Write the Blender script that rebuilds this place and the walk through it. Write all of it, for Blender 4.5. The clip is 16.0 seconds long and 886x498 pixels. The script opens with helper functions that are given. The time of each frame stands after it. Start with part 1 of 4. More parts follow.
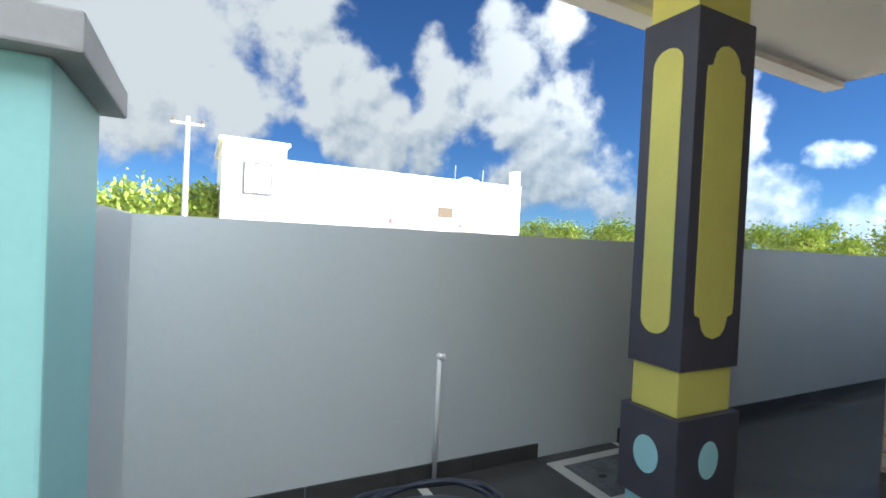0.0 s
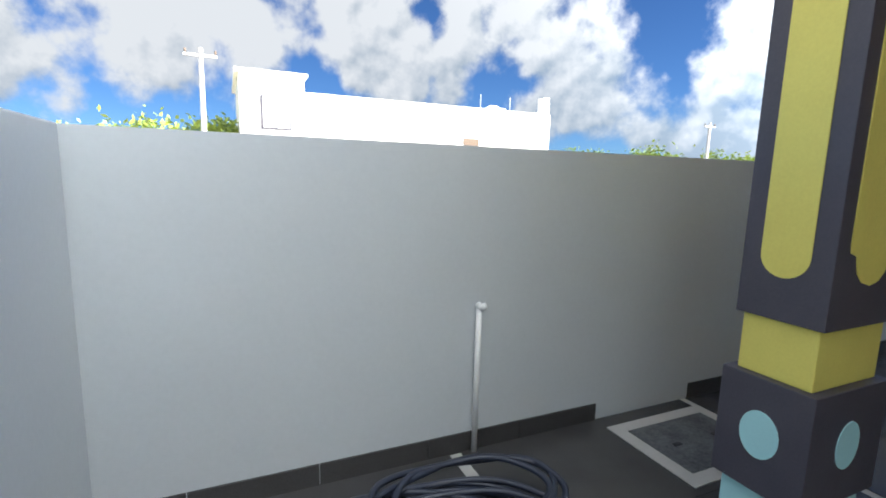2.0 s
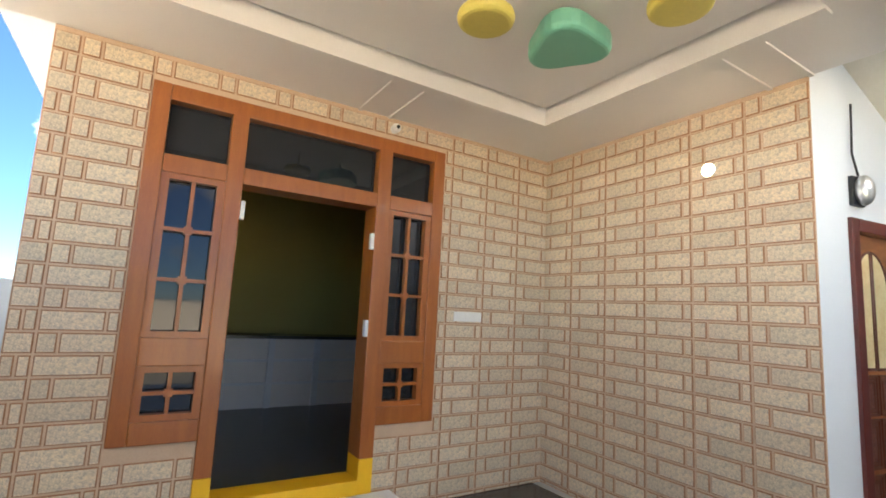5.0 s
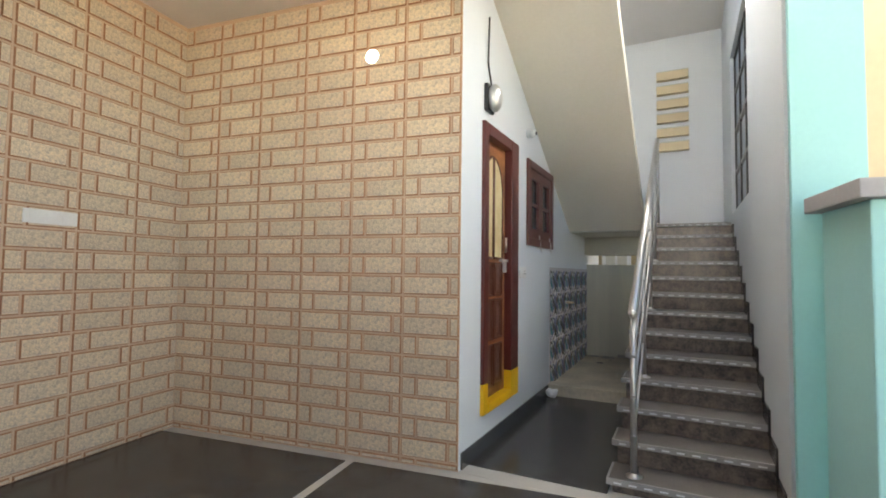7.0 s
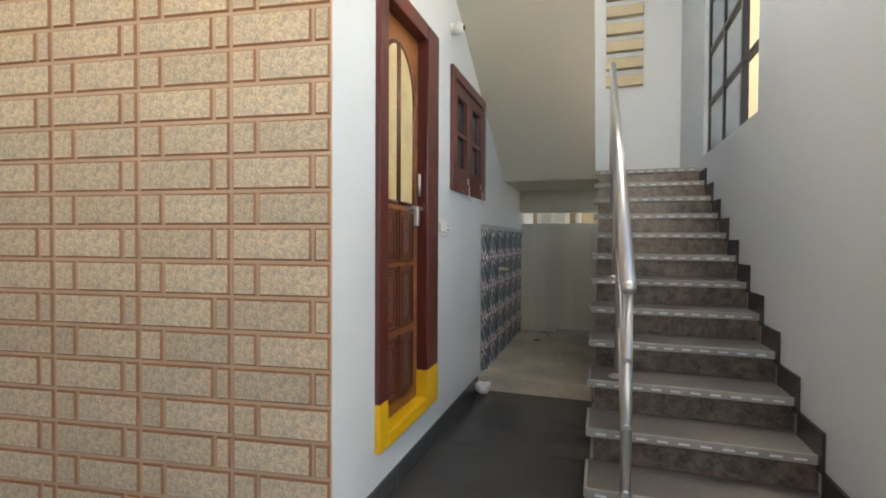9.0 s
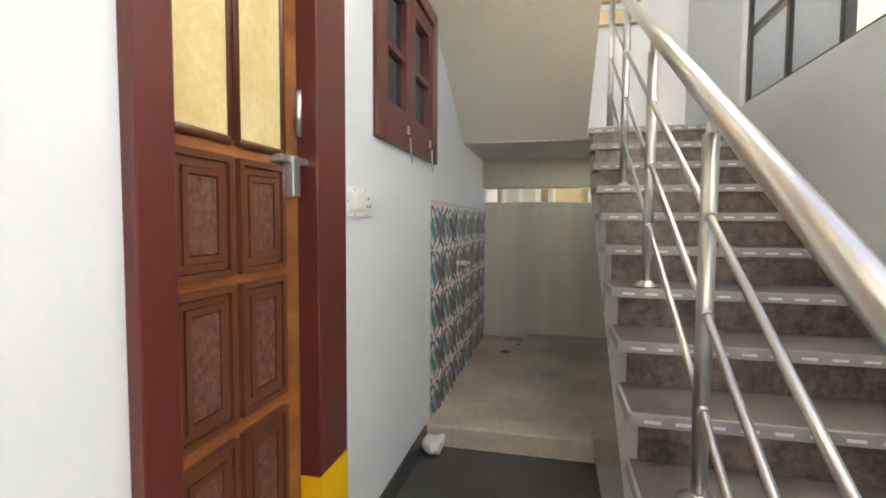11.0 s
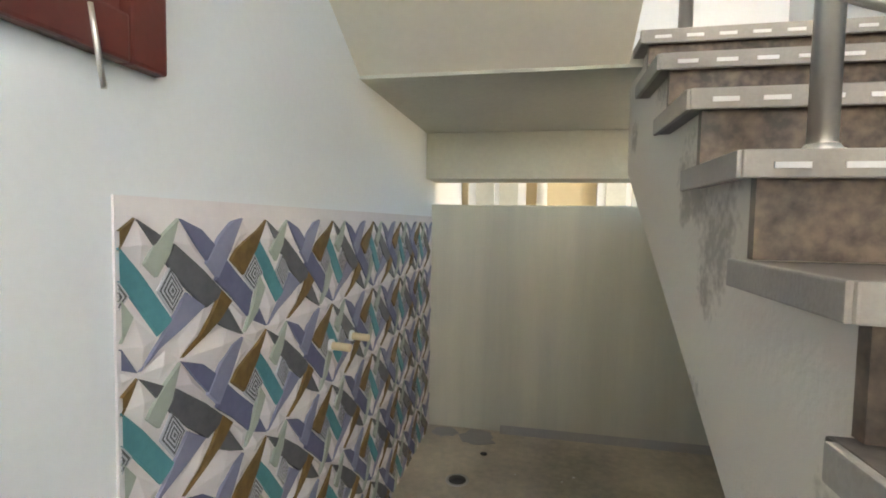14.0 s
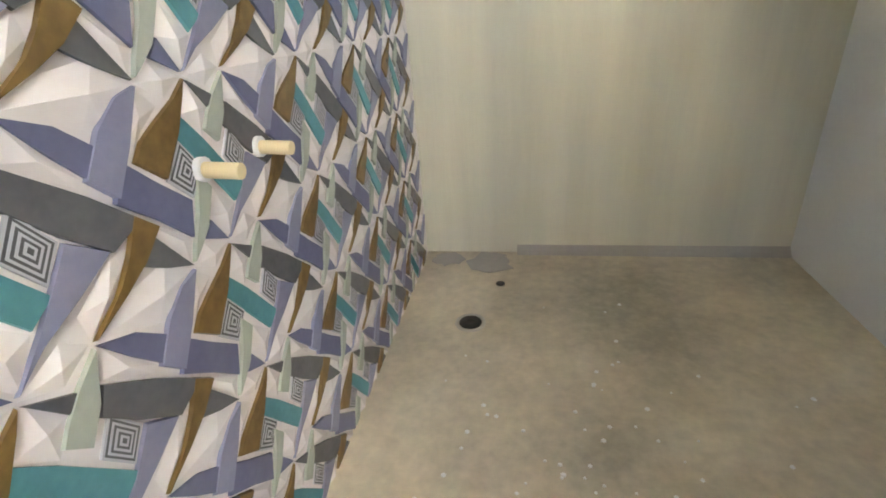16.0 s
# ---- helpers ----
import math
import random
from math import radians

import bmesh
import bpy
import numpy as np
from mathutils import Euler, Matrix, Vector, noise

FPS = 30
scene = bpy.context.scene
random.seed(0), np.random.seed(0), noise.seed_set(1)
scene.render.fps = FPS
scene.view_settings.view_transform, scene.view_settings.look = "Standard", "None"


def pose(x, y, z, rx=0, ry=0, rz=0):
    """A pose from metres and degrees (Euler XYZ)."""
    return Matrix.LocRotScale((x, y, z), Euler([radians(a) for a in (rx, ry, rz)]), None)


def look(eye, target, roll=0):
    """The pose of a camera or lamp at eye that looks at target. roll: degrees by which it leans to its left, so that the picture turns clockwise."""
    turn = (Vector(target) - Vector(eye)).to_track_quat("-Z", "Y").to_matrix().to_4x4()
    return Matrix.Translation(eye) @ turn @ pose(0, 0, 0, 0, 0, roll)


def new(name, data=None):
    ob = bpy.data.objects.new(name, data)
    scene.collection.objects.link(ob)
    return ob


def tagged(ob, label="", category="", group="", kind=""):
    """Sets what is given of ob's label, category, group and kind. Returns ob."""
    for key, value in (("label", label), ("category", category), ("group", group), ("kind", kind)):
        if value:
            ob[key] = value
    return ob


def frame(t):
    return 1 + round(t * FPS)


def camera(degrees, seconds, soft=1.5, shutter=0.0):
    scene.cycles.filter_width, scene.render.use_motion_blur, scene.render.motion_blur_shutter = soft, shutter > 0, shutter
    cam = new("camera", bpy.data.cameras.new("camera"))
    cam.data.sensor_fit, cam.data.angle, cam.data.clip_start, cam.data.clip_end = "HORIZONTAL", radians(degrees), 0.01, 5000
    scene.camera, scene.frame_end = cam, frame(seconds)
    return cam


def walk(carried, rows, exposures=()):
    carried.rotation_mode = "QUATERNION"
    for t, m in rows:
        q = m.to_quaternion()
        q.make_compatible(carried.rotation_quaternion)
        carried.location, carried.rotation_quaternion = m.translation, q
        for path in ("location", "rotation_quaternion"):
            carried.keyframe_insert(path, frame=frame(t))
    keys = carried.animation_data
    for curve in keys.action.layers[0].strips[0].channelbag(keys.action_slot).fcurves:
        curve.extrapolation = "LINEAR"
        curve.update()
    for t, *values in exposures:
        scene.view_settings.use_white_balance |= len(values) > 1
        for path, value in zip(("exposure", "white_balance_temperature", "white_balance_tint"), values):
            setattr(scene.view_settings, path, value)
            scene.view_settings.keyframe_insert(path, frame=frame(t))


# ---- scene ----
PATH = [
    (0, (2.844, -1.993, 1.672), (2.173, -3.876, 1.639), 2.7),
    (0.5, (2.846, -1.959, 1.684), (2.489, -3.902, 1.37), 2.5),
    (1, (2.80, -2.01, 1.618), (2.60, -3.92, 1.056), 2.0),
    (1.5, (2.744, -2.28, 1.576), (2.457, -4.193, 1.071), 1.8),
    (2, (2.673, -2.698, 1.588), (2.099, -4.589, 1.281), 1.5),
    (2.5, (2.547, -3.10, 1.593), (1.624, -4.863, 1.386), 1.4),
    (3, (2.315, -3.47, 1.613), (0.94, -4.917, 1.497), 1.25),
    (3.5, (2.14, -3.735, 1.71), (0.305, -4.53, 1.690), 0.6),
    (4, (2.04, -3.68, 1.76), (0.052, -3.88, 1.838), 2.4),
    (4.5, (1.797, -3.665, 1.652), (-0.154, -3.262, 1.839), 3.8),
    (5, (1.702, -3.273, 1.578), (-0.108, -2.461, 1.837), 3.0),
    (7.3, (1.221, -2.637, 1.187), (0.411, -0.809, 1.235), 1.0),
    (7.5, (1.182, -2.507, 1.158), (0.416, -0.659, 1.163), 1.1),
    (8, (1.032, -2.149, 1.142), (0.376, -0.26, 1.111), 1.0),
    (8.5, (0.95, -1.824, 1.142), (0.318, 0.073, 1.106), 0.8),
    (9, (0.909, -1.501, 1.169), (0.286, 0.399, 1.131), 0.3),
    (11.5, (0.624, 0.078, 1.183), (0.197, 2.027, 1.047), 0.3),
    (12, (0.635, 0.44, 1.245), (0.202, 2.386, 1.095), -0.1),
    (12.5, (0.599, 0.762, 1.253), (0.258, 2.731, 1.166), -0.0),
    (13, (0.557, 1.047, 1.286), (0.272, 3.026, 1.228), -0.1),
    (13.5, (0.593, 1.361, 1.274), (0.251, 3.331, 1.212), 0.2),
    (14, (0.608, 1.635, 1.268), (0.216, 3.593, 1.157), 1.0),
    (14.5, (0.551, 1.932, 1.266), (0.17, 3.881, 1.029), 0.2),
    (15, (0.542, 2.126, 1.224), (0.144, 4.036, 0.784), -1.7),
    (15.5, (0.5, 2.299, 1.141), (0.094, 4.119, 0.417), -3.2),
    (16, (0.473, 2.345, 1.071), (0.119, 4.11, 0.2), -4.5),
]
cam = camera(85.5, 16.0, soft=1.8)
walk(cam, [(t, look(eye, target, roll)) for t, eye, target, roll in PATH],
     exposures=[(0.0, 1.6, 5700, 4), (0.5, 1.1, 5300, 0), (1.0, 1.6, 5700, 5), (1.5, 1.95, 6000, 12), (2.1, 1.75, 5900, 8), (3.0, 1.6, 5900, 7), (3.5, 1.8, 6500, 11),
                (4.2, 2.5, 7600, 15), (5.0, 3.1, 6700, 12), (7.3, 3.05, 7000, 11), (9.0, 3.2, 7200, 11), (11.5, 3.95, 7900, 11), (12.5, 3.95, 7900, 10), (13.5, 4.15, 7900, 10),
                (14.5, 4.55, 7900, 11), (15.2, 4.9, 8000, 11), (16.0, 5.3, 8100, 11)])

# ---- light ----
SUN_AZ, SUN_EL = radians(150), radians(36)      # bearing from +x, counter-clockwise
world = bpy.data.worlds.new("sky")
scene.world = world
world.use_nodes = True
wn = world.node_tree
wn.nodes.clear()
sky = wn.nodes.new("ShaderNodeTexSky")
sky.sky_type = "NISHITA"
sky.sun_disc = False
sky.sun_elevation = SUN_EL
sky.sun_rotation = radians(90) - SUN_AZ
sky.dust_density = 0.0
sky.air_density = 0.8
sky.ozone_density = 2.0
bg = wn.nodes.new("ShaderNodeBackground")
bg.inputs["Strength"].default_value = 0.15
wo = wn.nodes.new("ShaderNodeOutputWorld")
wn.links.new(sky.outputs[0], bg.inputs[0])
wn.links.new(bg.outputs[0], wo.inputs[0])
sun = new("sun", bpy.data.lights.new("sun", "SUN"))
sun.data.energy, sun.data.angle, sun.data.color = 5.0, radians(0.6), (1.0, 0.95, 0.86)
sun.matrix_world = look((math.cos(SUN_AZ) * math.cos(SUN_EL) * 50, math.sin(SUN_AZ) * math.cos(SUN_EL) * 50, math.sin(SUN_EL) * 50), (0, 0, 0))

# ---- materials ----


def material(name, color, rough=0.6, metal=0.0, color2=None, scale=6.0, fine=120.0, bump=0.15, spread=0.5, mix=0.6, rand=0.0, coat=0.0, stretch=None, centre=0.5):
    """A surface with blotches at one scale and grain with relief at another."""
    m = bpy.data.materials.new(name)
    m.use_nodes = True
    nt = m.node_tree
    b = nt.nodes["Principled BSDF"]
    b.inputs["Roughness"].default_value = rough
    b.inputs["Metallic"].default_value = metal
    b.inputs["Coat Weight"].default_value = coat
    tc = nt.nodes.new("ShaderNodeTexCoord")
    src = tc.outputs["Object"]
    if stretch:
        mp = nt.nodes.new("ShaderNodeMapping")
        mp.inputs["Scale"].default_value = stretch
        nt.links.new(src, mp.inputs[0])
        src = mp.outputs[0]
    n1 = nt.nodes.new("ShaderNodeTexNoise")
    n1.inputs["Scale"].default_value, n1.inputs["Detail"].default_value = scale, 6
    n2 = nt.nodes.new("ShaderNodeTexNoise")
    n2.inputs["Scale"].default_value, n2.inputs["Detail"].default_value = fine, 3
    nt.links.new(src, n1.inputs["Vector"])
    nt.links.new(src, n2.inputs["Vector"])
    c2 = color2 or tuple(c * 0.82 for c in color)
    ramp = nt.nodes.new("ShaderNodeValToRGB")
    ramp.color_ramp.elements[0].position, ramp.color_ramp.elements[1].position = centre - spread / 2, centre + spread / 2
    ramp.color_ramp.elements[0].color, ramp.color_ramp.elements[1].color = (*c2, 1), (*color, 1)
    addn = nt.nodes.new("ShaderNodeMix")
    addn.inputs[0].default_value = 1 - mix
    nt.links.new(n1.outputs["Fac"], addn.inputs[2])
    nt.links.new(n2.outputs["Fac"], addn.inputs[3])
    nt.links.new(addn.outputs[0], ramp.inputs[0])
    out = ramp.outputs[0]
    if rand:
        oi = nt.nodes.new("ShaderNodeObjectInfo")
        hs = nt.nodes.new("ShaderNodeHueSaturation")
        mr = nt.nodes.new("ShaderNodeMapRange")
        mr.inputs[3].default_value, mr.inputs[4].default_value = 1 - rand, 1 + rand
        nt.links.new(oi.outputs["Random"], mr.inputs[0])
        nt.links.new(mr.outputs[0], hs.inputs["Value"])
        nt.links.new(out, hs.inputs["Color"])
        out = hs.outputs[0]
    nt.links.new(out, b.inputs["Base Color"])
    bp = nt.nodes.new("ShaderNodeBump")
    bp.inputs["Strength"].default_value, bp.inputs["Distance"].default_value = bump, 0.004
    nt.links.new(n2.outputs["Fac"], bp.inputs["Height"])
    nt.links.new(bp.outputs[0], b.inputs["Normal"])
    return m


def glow(name, color, strength):
    m = bpy.data.materials.new(name)
    m.use_nodes = True
    b = m.node_tree.nodes["Principled BSDF"]
    b.inputs["Base Color"].default_value = (*color, 1)
    b.inputs["Emission Color"].default_value = (*color, 1)
    b.inputs["Emission Strength"].default_value = strength
    return m


WHITE = material("white_wall_paint", (0.74, 0.77, 0.80), 0.65, color2=(0.66, 0.69, 0.72), scale=1.6, fine=60, bump=0.12, spread=0.7)
PALEGREY = material("pale_grey_wall_paint", (0.58, 0.615, 0.64), 0.62, color2=(0.50, 0.535, 0.56), scale=1.4, fine=55, bump=0.12, spread=0.7)
OFFWHITE = material("offwhite_ceiling_paint", (0.80, 0.77, 0.74), 0.7, color2=(0.74, 0.71, 0.68), scale=1.3, fine=70, bump=0.08)
SOFFIT = material("cream_soffit_paint", (0.72, 0.68, 0.60), 0.75, color2=(0.64, 0.60, 0.52), scale=1.4, fine=40, bump=0.15)
GREY = material("grey_wall_paint", (0.57, 0.60, 0.615), 0.6, color2=(0.49, 0.52, 0.535), scale=1.2, fine=45, bump=0.15, spread=0.7)
CEMENT = material("cement_render", (0.60, 0.60, 0.54), 0.8, color2=(0.46, 0.47, 0.43), scale=2.2, fine=50, bump=0.35, spread=0.6)
STAIRSIDE = material("patched_cement", (0.70, 0.69, 0.64), 0.85, color2=(0.40, 0.39, 0.36), scale=3.4, fine=60, bump=0.4, spread=0.07, centre=0.40, mix=0.85)
SCREED = material("wet_cement_floor", (0.72, 0.64, 0.51), 0.42, color2=(0.33, 0.31, 0.26), scale=2.0, fine=30, bump=0.35, spread=0.34, mix=0.75)
STREAKED = material("streaked_cement_render", (0.72, 0.71, 0.61), 0.75, color2=(0.48, 0.50, 0.45), scale=1.3, fine=40, bump=0.25, spread=0.30, mix=0.93, stretch=(1.6, 1.6, 0.12))
CYAN = material("aqua_paint", (0.42, 0.76, 0.74), 0.6, color2=(0.37, 0.69, 0.68), scale=1.5, fine=55, bump=0.12)
AQUA = material("pale_aqua_paint", (0.46, 0.78, 0.82), 0.6, color2=(0.40, 0.70, 0.75), scale=3, fine=70, bump=0.15)
DARK = material("charcoal_paint", (0.085, 0.080, 0.10), 0.55, color2=(0.055, 0.052, 0.07), scale=4, fine=90, bump=0.2)
YELLOW = material("pillar_yellow_paint", (0.80, 0.72, 0.17), 0.6, color2=(0.70, 0.62, 0.14), scale=5, fine=80, bump=0.25)
YGOLD = material("threshold_yellow_paint", (0.90, 0.52, 0.01), 0.5, color2=(0.78, 0.42, 0.01), scale=6, fine=90, bump=0.15)
TEAK = material("varnished_teak", (0.40, 0.125, 0.022), 0.36, color2=(0.25, 0.065, 0.012), scale=5, fine=60, bump=0.1, coat=0.25, stretch=(4, 4, 0.5))
TEAKX = material("varnished_teak_door", (0.42, 0.155, 0.045), 0.34, color2=(0.15, 0.042, 0.014), scale=3, fine=40, bump=0.12, spread=0.34, mix=0.8, coat=0.3, stretch=(4, 1.2, 4))
MAROON = material("maroon_gloss_paint", (0.12, 0.021, 0.015), 0.32, color2=(0.08, 0.014, 0.011), scale=5, fine=70, bump=0.1, coat=0.3)
CARVED = material("carved_dark_wood", (0.22, 0.095, 0.065), 0.42, color2=(0.06, 0.022, 0.016), scale=40, fine=90, bump=0.9, spread=0.3)
BLOCK = material("speckled_block_tile", (0.76, 0.61, 0.42), 0.5, color2=(0.40, 0.345, 0.28), scale=52, fine=130, bump=0.5, spread=0.24, mix=0.45, rand=0.10)
JOINT = material("brown_tile_joint", (0.40, 0.20, 0.10), 0.6, color2=(0.30, 0.14, 0.07), scale=9, fine=80, bump=0.3)
RIDGE = material("buff_tile_ridge", (0.62, 0.45, 0.31), 0.55, color2=(0.50, 0.34, 0.23), scale=9, fine=80, bump=0.2)
GRANITE = material("black_granite", (0.072, 0.070, 0.069), 0.24, color2=(0.036, 0.035, 0.035), scale=3, fine=160, bump=0.04, rand=0.12)
TREAD = material("dusty_granite_tread", (0.19, 0.172, 0.16), 0.36, color2=(0.095, 0.084, 0.078), scale=5, fine=80, bump=0.12, spread=0.5)
NOSING = material("grey_granite_nosing", (0.38, 0.37, 0.355), 0.45, color2=(0.28, 0.27, 0.26), scale=12, fine=140, bump=0.2)
RISER = material("brown_red_granite", (0.19, 0.145, 0.118), 0.3, color2=(0.055, 0.048, 0.044), scale=18, fine=60, bump=0.08, spread=0.24)
STRIP = material("pale_stone_strip", (0.52, 0.51, 0.48), 0.5, color2=(0.42, 0.41, 0.39), scale=6, fine=90, bump=0.15)
INLAY = material("red_stone_inlay", (0.34, 0.06, 0.05), 0.4, color2=(0.25, 0.04, 0.035), scale=8, fine=80, bump=0.1)
MARBLE = material("white_step_marble", (0.78, 0.80, 0.82), 0.35, color2=(0.66, 0.68, 0.71), scale=3, fine=40, bump=0.05)
MOULD = material("dark_teak_moulding", (0.15, 0.045, 0.02), 0.38, color2=(0.08, 0.022, 0.012), scale=8, fine=60, bump=0.15, coat=0.2)
STEEL = material("stainless_steel", (0.66, 0.65, 0.63), 0.34, 1.0, color2=(0.62, 0.61, 0.59), scale=20, fine=150, bump=0.05)
PVC = material("white_pvc", (0.82, 0.82, 0.80), 0.4, scale=8, fine=80, bump=0.05)
HOSE = material("black_rubber_hose", (0.025, 0.032, 0.055), 0.42, color2=(0.018, 0.022, 0.035), scale=8, fine=120, bump=0.1)
BLACK = material("black_paint", (0.015, 0.015, 0.016), 0.4, scale=8, fine=120, bump=0.05)
ROOMY = material("mustard_room_paint", (0.42, 0.36, 0.10), 0.7, scale=1.5, fine=60, bump=0.1)
LIME = material("pale_lamp_green", (0.16, 0.42, 0.30), 0.4, color2=(0.14, 0.38, 0.27), scale=3, fine=60, bump=0.03)
LAMPY = material("lamp_yellow", (0.66, 0.55, 0.12), 0.4, scale=3, fine=60, bump=0.03)
BRIGHT = material("sunlit_white_render", (0.84, 0.83, 0.79), 0.8, color2=(0.78, 0.77, 0.73), scale=0.4, fine=6, bump=0.1)
CREAM = material("cream_render", (0.70, 0.58, 0.38), 0.8, scale=0.6, fine=8, bump=0.1)
PINK = material("pink_render", (0.70, 0.22, 0.27), 0.8, scale=0.6, fine=8, bump=0.1)
CAPCON = material("cap_concrete", (0.44, 0.43, 0.43), 0.7, color2=(0.36, 0.35, 0.35), scale=3, fine=60, bump=0.2)
SOIL = material("pale_sandy_soil", (0.46, 0.40, 0.31), 0.95, color2=(0.34, 0.29, 0.21), scale=0.5, fine=9, bump=0.6)
LEAF = material("tree_leaf", (0.34, 0.40, 0.06), 0.55, color2=(0.16, 0.23, 0.03), scale=0.5, fine=3, bump=0.1)
BARK = material("tree_bark", (0.14, 0.10, 0.07), 0.9, scale=3, fine=20, bump=0.5)
AMBER = material("amber_pebbled_glass", (0.78, 0.66, 0.38), 0.3, color2=(0.62, 0.45, 0.20), scale=9, fine=60, bump=0.3, spread=0.4)
NAVY = material("indigo_tile_glaze", (0.17, 0.18, 0.28), 0.22, color2=(0.10, 0.11, 0.20), scale=9, fine=60, bump=0.1, spread=0.6)
LILAC = material("lilac_tile_glaze", (0.28, 0.29, 0.40), 0.22, color2=(0.19, 0.20, 0.31), scale=9, fine=60, bump=0.1, spread=0.6)
BRONZE = material("bronze_tile_glaze", (0.24, 0.15, 0.055), 0.22, color2=(0.11, 0.07, 0.03), scale=12, fine=60, bump=0.1, spread=0.4)
TEAL = material("teal_tile_glaze", (0.10, 0.31, 0.35), 0.22, color2=(0.06, 0.20, 0.24), scale=10, fine=60, bump=0.1, spread=0.5)
SLATE = material("slate_tile_glaze", (0.14, 0.145, 0.155), 0.22, color2=(0.08, 0.082, 0.09), scale=10, fine=60, bump=0.1, spread=0.5)
SAGE = material("sage_tile_glaze", (0.42, 0.46, 0.41), 0.22, color2=(0.33, 0.37, 0.33), scale=10, fine=60, bump=0.1)
FRETTED = material("fretted_tile_glaze", (0.52, 0.53, 0.58), 0.25, color2=(0.44, 0.45, 0.50), scale=9, fine=60, bump=0.1)
PEARL = material("pearl_tile_glaze", (0.80, 0.76, 0.77), 0.2, color2=(0.70, 0.66, 0.68), scale=6, fine=50, bump=0.06)


def glass(name, tint, rough=0.02):
    m = bpy.data.materials.new(name)
    m.use_nodes = True
    b = m.node_tree.nodes["Principled BSDF"]
    b.inputs["Base Color"].default_value = (*tint, 1)
    b.inputs["Roughness"].default_value = rough
    b.inputs["Transmission Weight"].default_value = 1.0
    return m


DARKGLASS = material("tinted_pane", (0.012, 0.014, 0.016), 0.04, color2=(0.010, 0.011, 0.013), scale=2, fine=5, bump=0.0)
CLEAR = glass("clear_glass", (0.9, 0.95, 0.97))

# ---- mesh helpers ----
PM = Matrix.Rotation(radians(7.5), 4, "Z")     # the porch is skewed against the stair passage
ID = Matrix.Identity(4)


def box(bm, x0, y0, z0, x1, y1, z1, bevel=0.0):
    """An upright block between two corners, with softened edges if asked."""
    vs = [bm.verts.new((x, y, z)) for z in (min(z0, z1), max(z0, z1)) for x, y in
          ((min(x0, x1), min(y0, y1)), (max(x0, x1), min(y0, y1)), (max(x0, x1), max(y0, y1)), (min(x0, x1), max(y0, y1)))]
    fs = [bm.faces.new([vs[i] for i in q]) for q in ((3, 2, 1, 0), (4, 5, 6, 7), (0, 1, 5, 4), (1, 2, 6, 5), (2, 3, 7, 6), (3, 0, 4, 7))]
    if bevel:
        es = list({e for f in fs for e in f.edges})
        bmesh.ops.bevel(bm, geom=es, offset=bevel, segments=2, profile=0.6, affect="EDGES")
    return bm


def prism(bm, pts, a, b, axis="x"):
    """A polygon in a plane across one axis, drawn out from a to b."""
    def place(u, v, w):
        return {"x": (w, u, v), "y": (u, w, v), "z": (u, v, w)}[axis]
    lo = [bm.verts.new(place(u, v, a)) for u, v in pts]
    hi = [bm.verts.new(place(u, v, b)) for u, v in pts]
    n = len(pts)
    faces = [bm.faces.new(lo[::-1]), bm.faces.new(hi)]
    for i in range(n):
        faces.append(bm.faces.new((lo[i], lo[(i + 1) % n], hi[(i + 1) % n], hi[i])))
    bmesh.ops.recalc_face_normals(bm, faces=faces)
    return bm


def tube(bm, a, b, r, sides=14):
    """A round bar from a to b."""
    a, b = Vector(a), Vector(b)
    m = Matrix.Translation((a + b) / 2) @ (b - a).to_track_quat("Z", "Y").to_matrix().to_4x4()
    res = bmesh.ops.create_cone(bm, cap_ends=True, segments=sides, radius1=r, radius2=r, depth=(b - a).length, matrix=m)
    for v in res["verts"]:
        for f in v.link_faces:
            f.smooth = len(f.verts) == 4
    return bm


def ball(bm, c, r, scale=(1, 1, 1), sub=2):
    res = bmesh.ops.create_icosphere(bm, subdivisions=sub, radius=r, matrix=Matrix.Translation(c) @ Matrix.Diagonal((*scale, 1)))
    for v in res["verts"]:
        for f in v.link_faces:
            f.smooth = True
    return bm


def lathe(bm, profile, c, sides=24):
    """Spins (radius, height) pairs about an upright axis through c."""
    rings = []
    for r, h in profile:
        rings.append([bm.verts.new((c[0] + r * math.cos(2 * math.pi * i / sides), c[1] + r * math.sin(2 * math.pi * i / sides), c[2] + h)) for i in range(sides)])
    for p, q in zip(rings, rings[1:]):
        for i in range(sides):
            f = bm.faces.new((p[i], p[(i + 1) % sides], q[(i + 1) % sides], q[i]))
            f.smooth = True
    bm.faces.new(rings[0][::-1])
    bm.faces.new(rings[-1])
    return bm


def mesh_of(name, bm, *mats):
    me = bpy.data.meshes.new(name)
    bm.normal_update()
    bm.to_mesh(me)
    bm.free()
    for m in mats:
        me.materials.append(m)
    return me


def part(name, bm, mat, parent, label=""):
    ob = new(name, mesh_of(name, bm, mat))
    ob.parent = parent
    return tagged(ob, label)


def thing(name, label, category, m=ID, group="", kind=""):
    ob = new(name)
    ob.empty_display_size = 0.1
    ob.matrix_world = m
    return tagged(ob, label, category, group, kind)


def solid(name, bm, mat, label, category, m=ID, kind="structure", group=""):
    ob = new(name, mesh_of(name, bm, mat))
    ob.matrix_world = m
    return tagged(ob, label, category, group, kind)


def B(*args, **kw):
    return box(bmesh.new(), *args, **kw)


def boxes(*rows):
    bm = bmesh.new()
    for r in rows:
        box(bm, *r)
    return bm


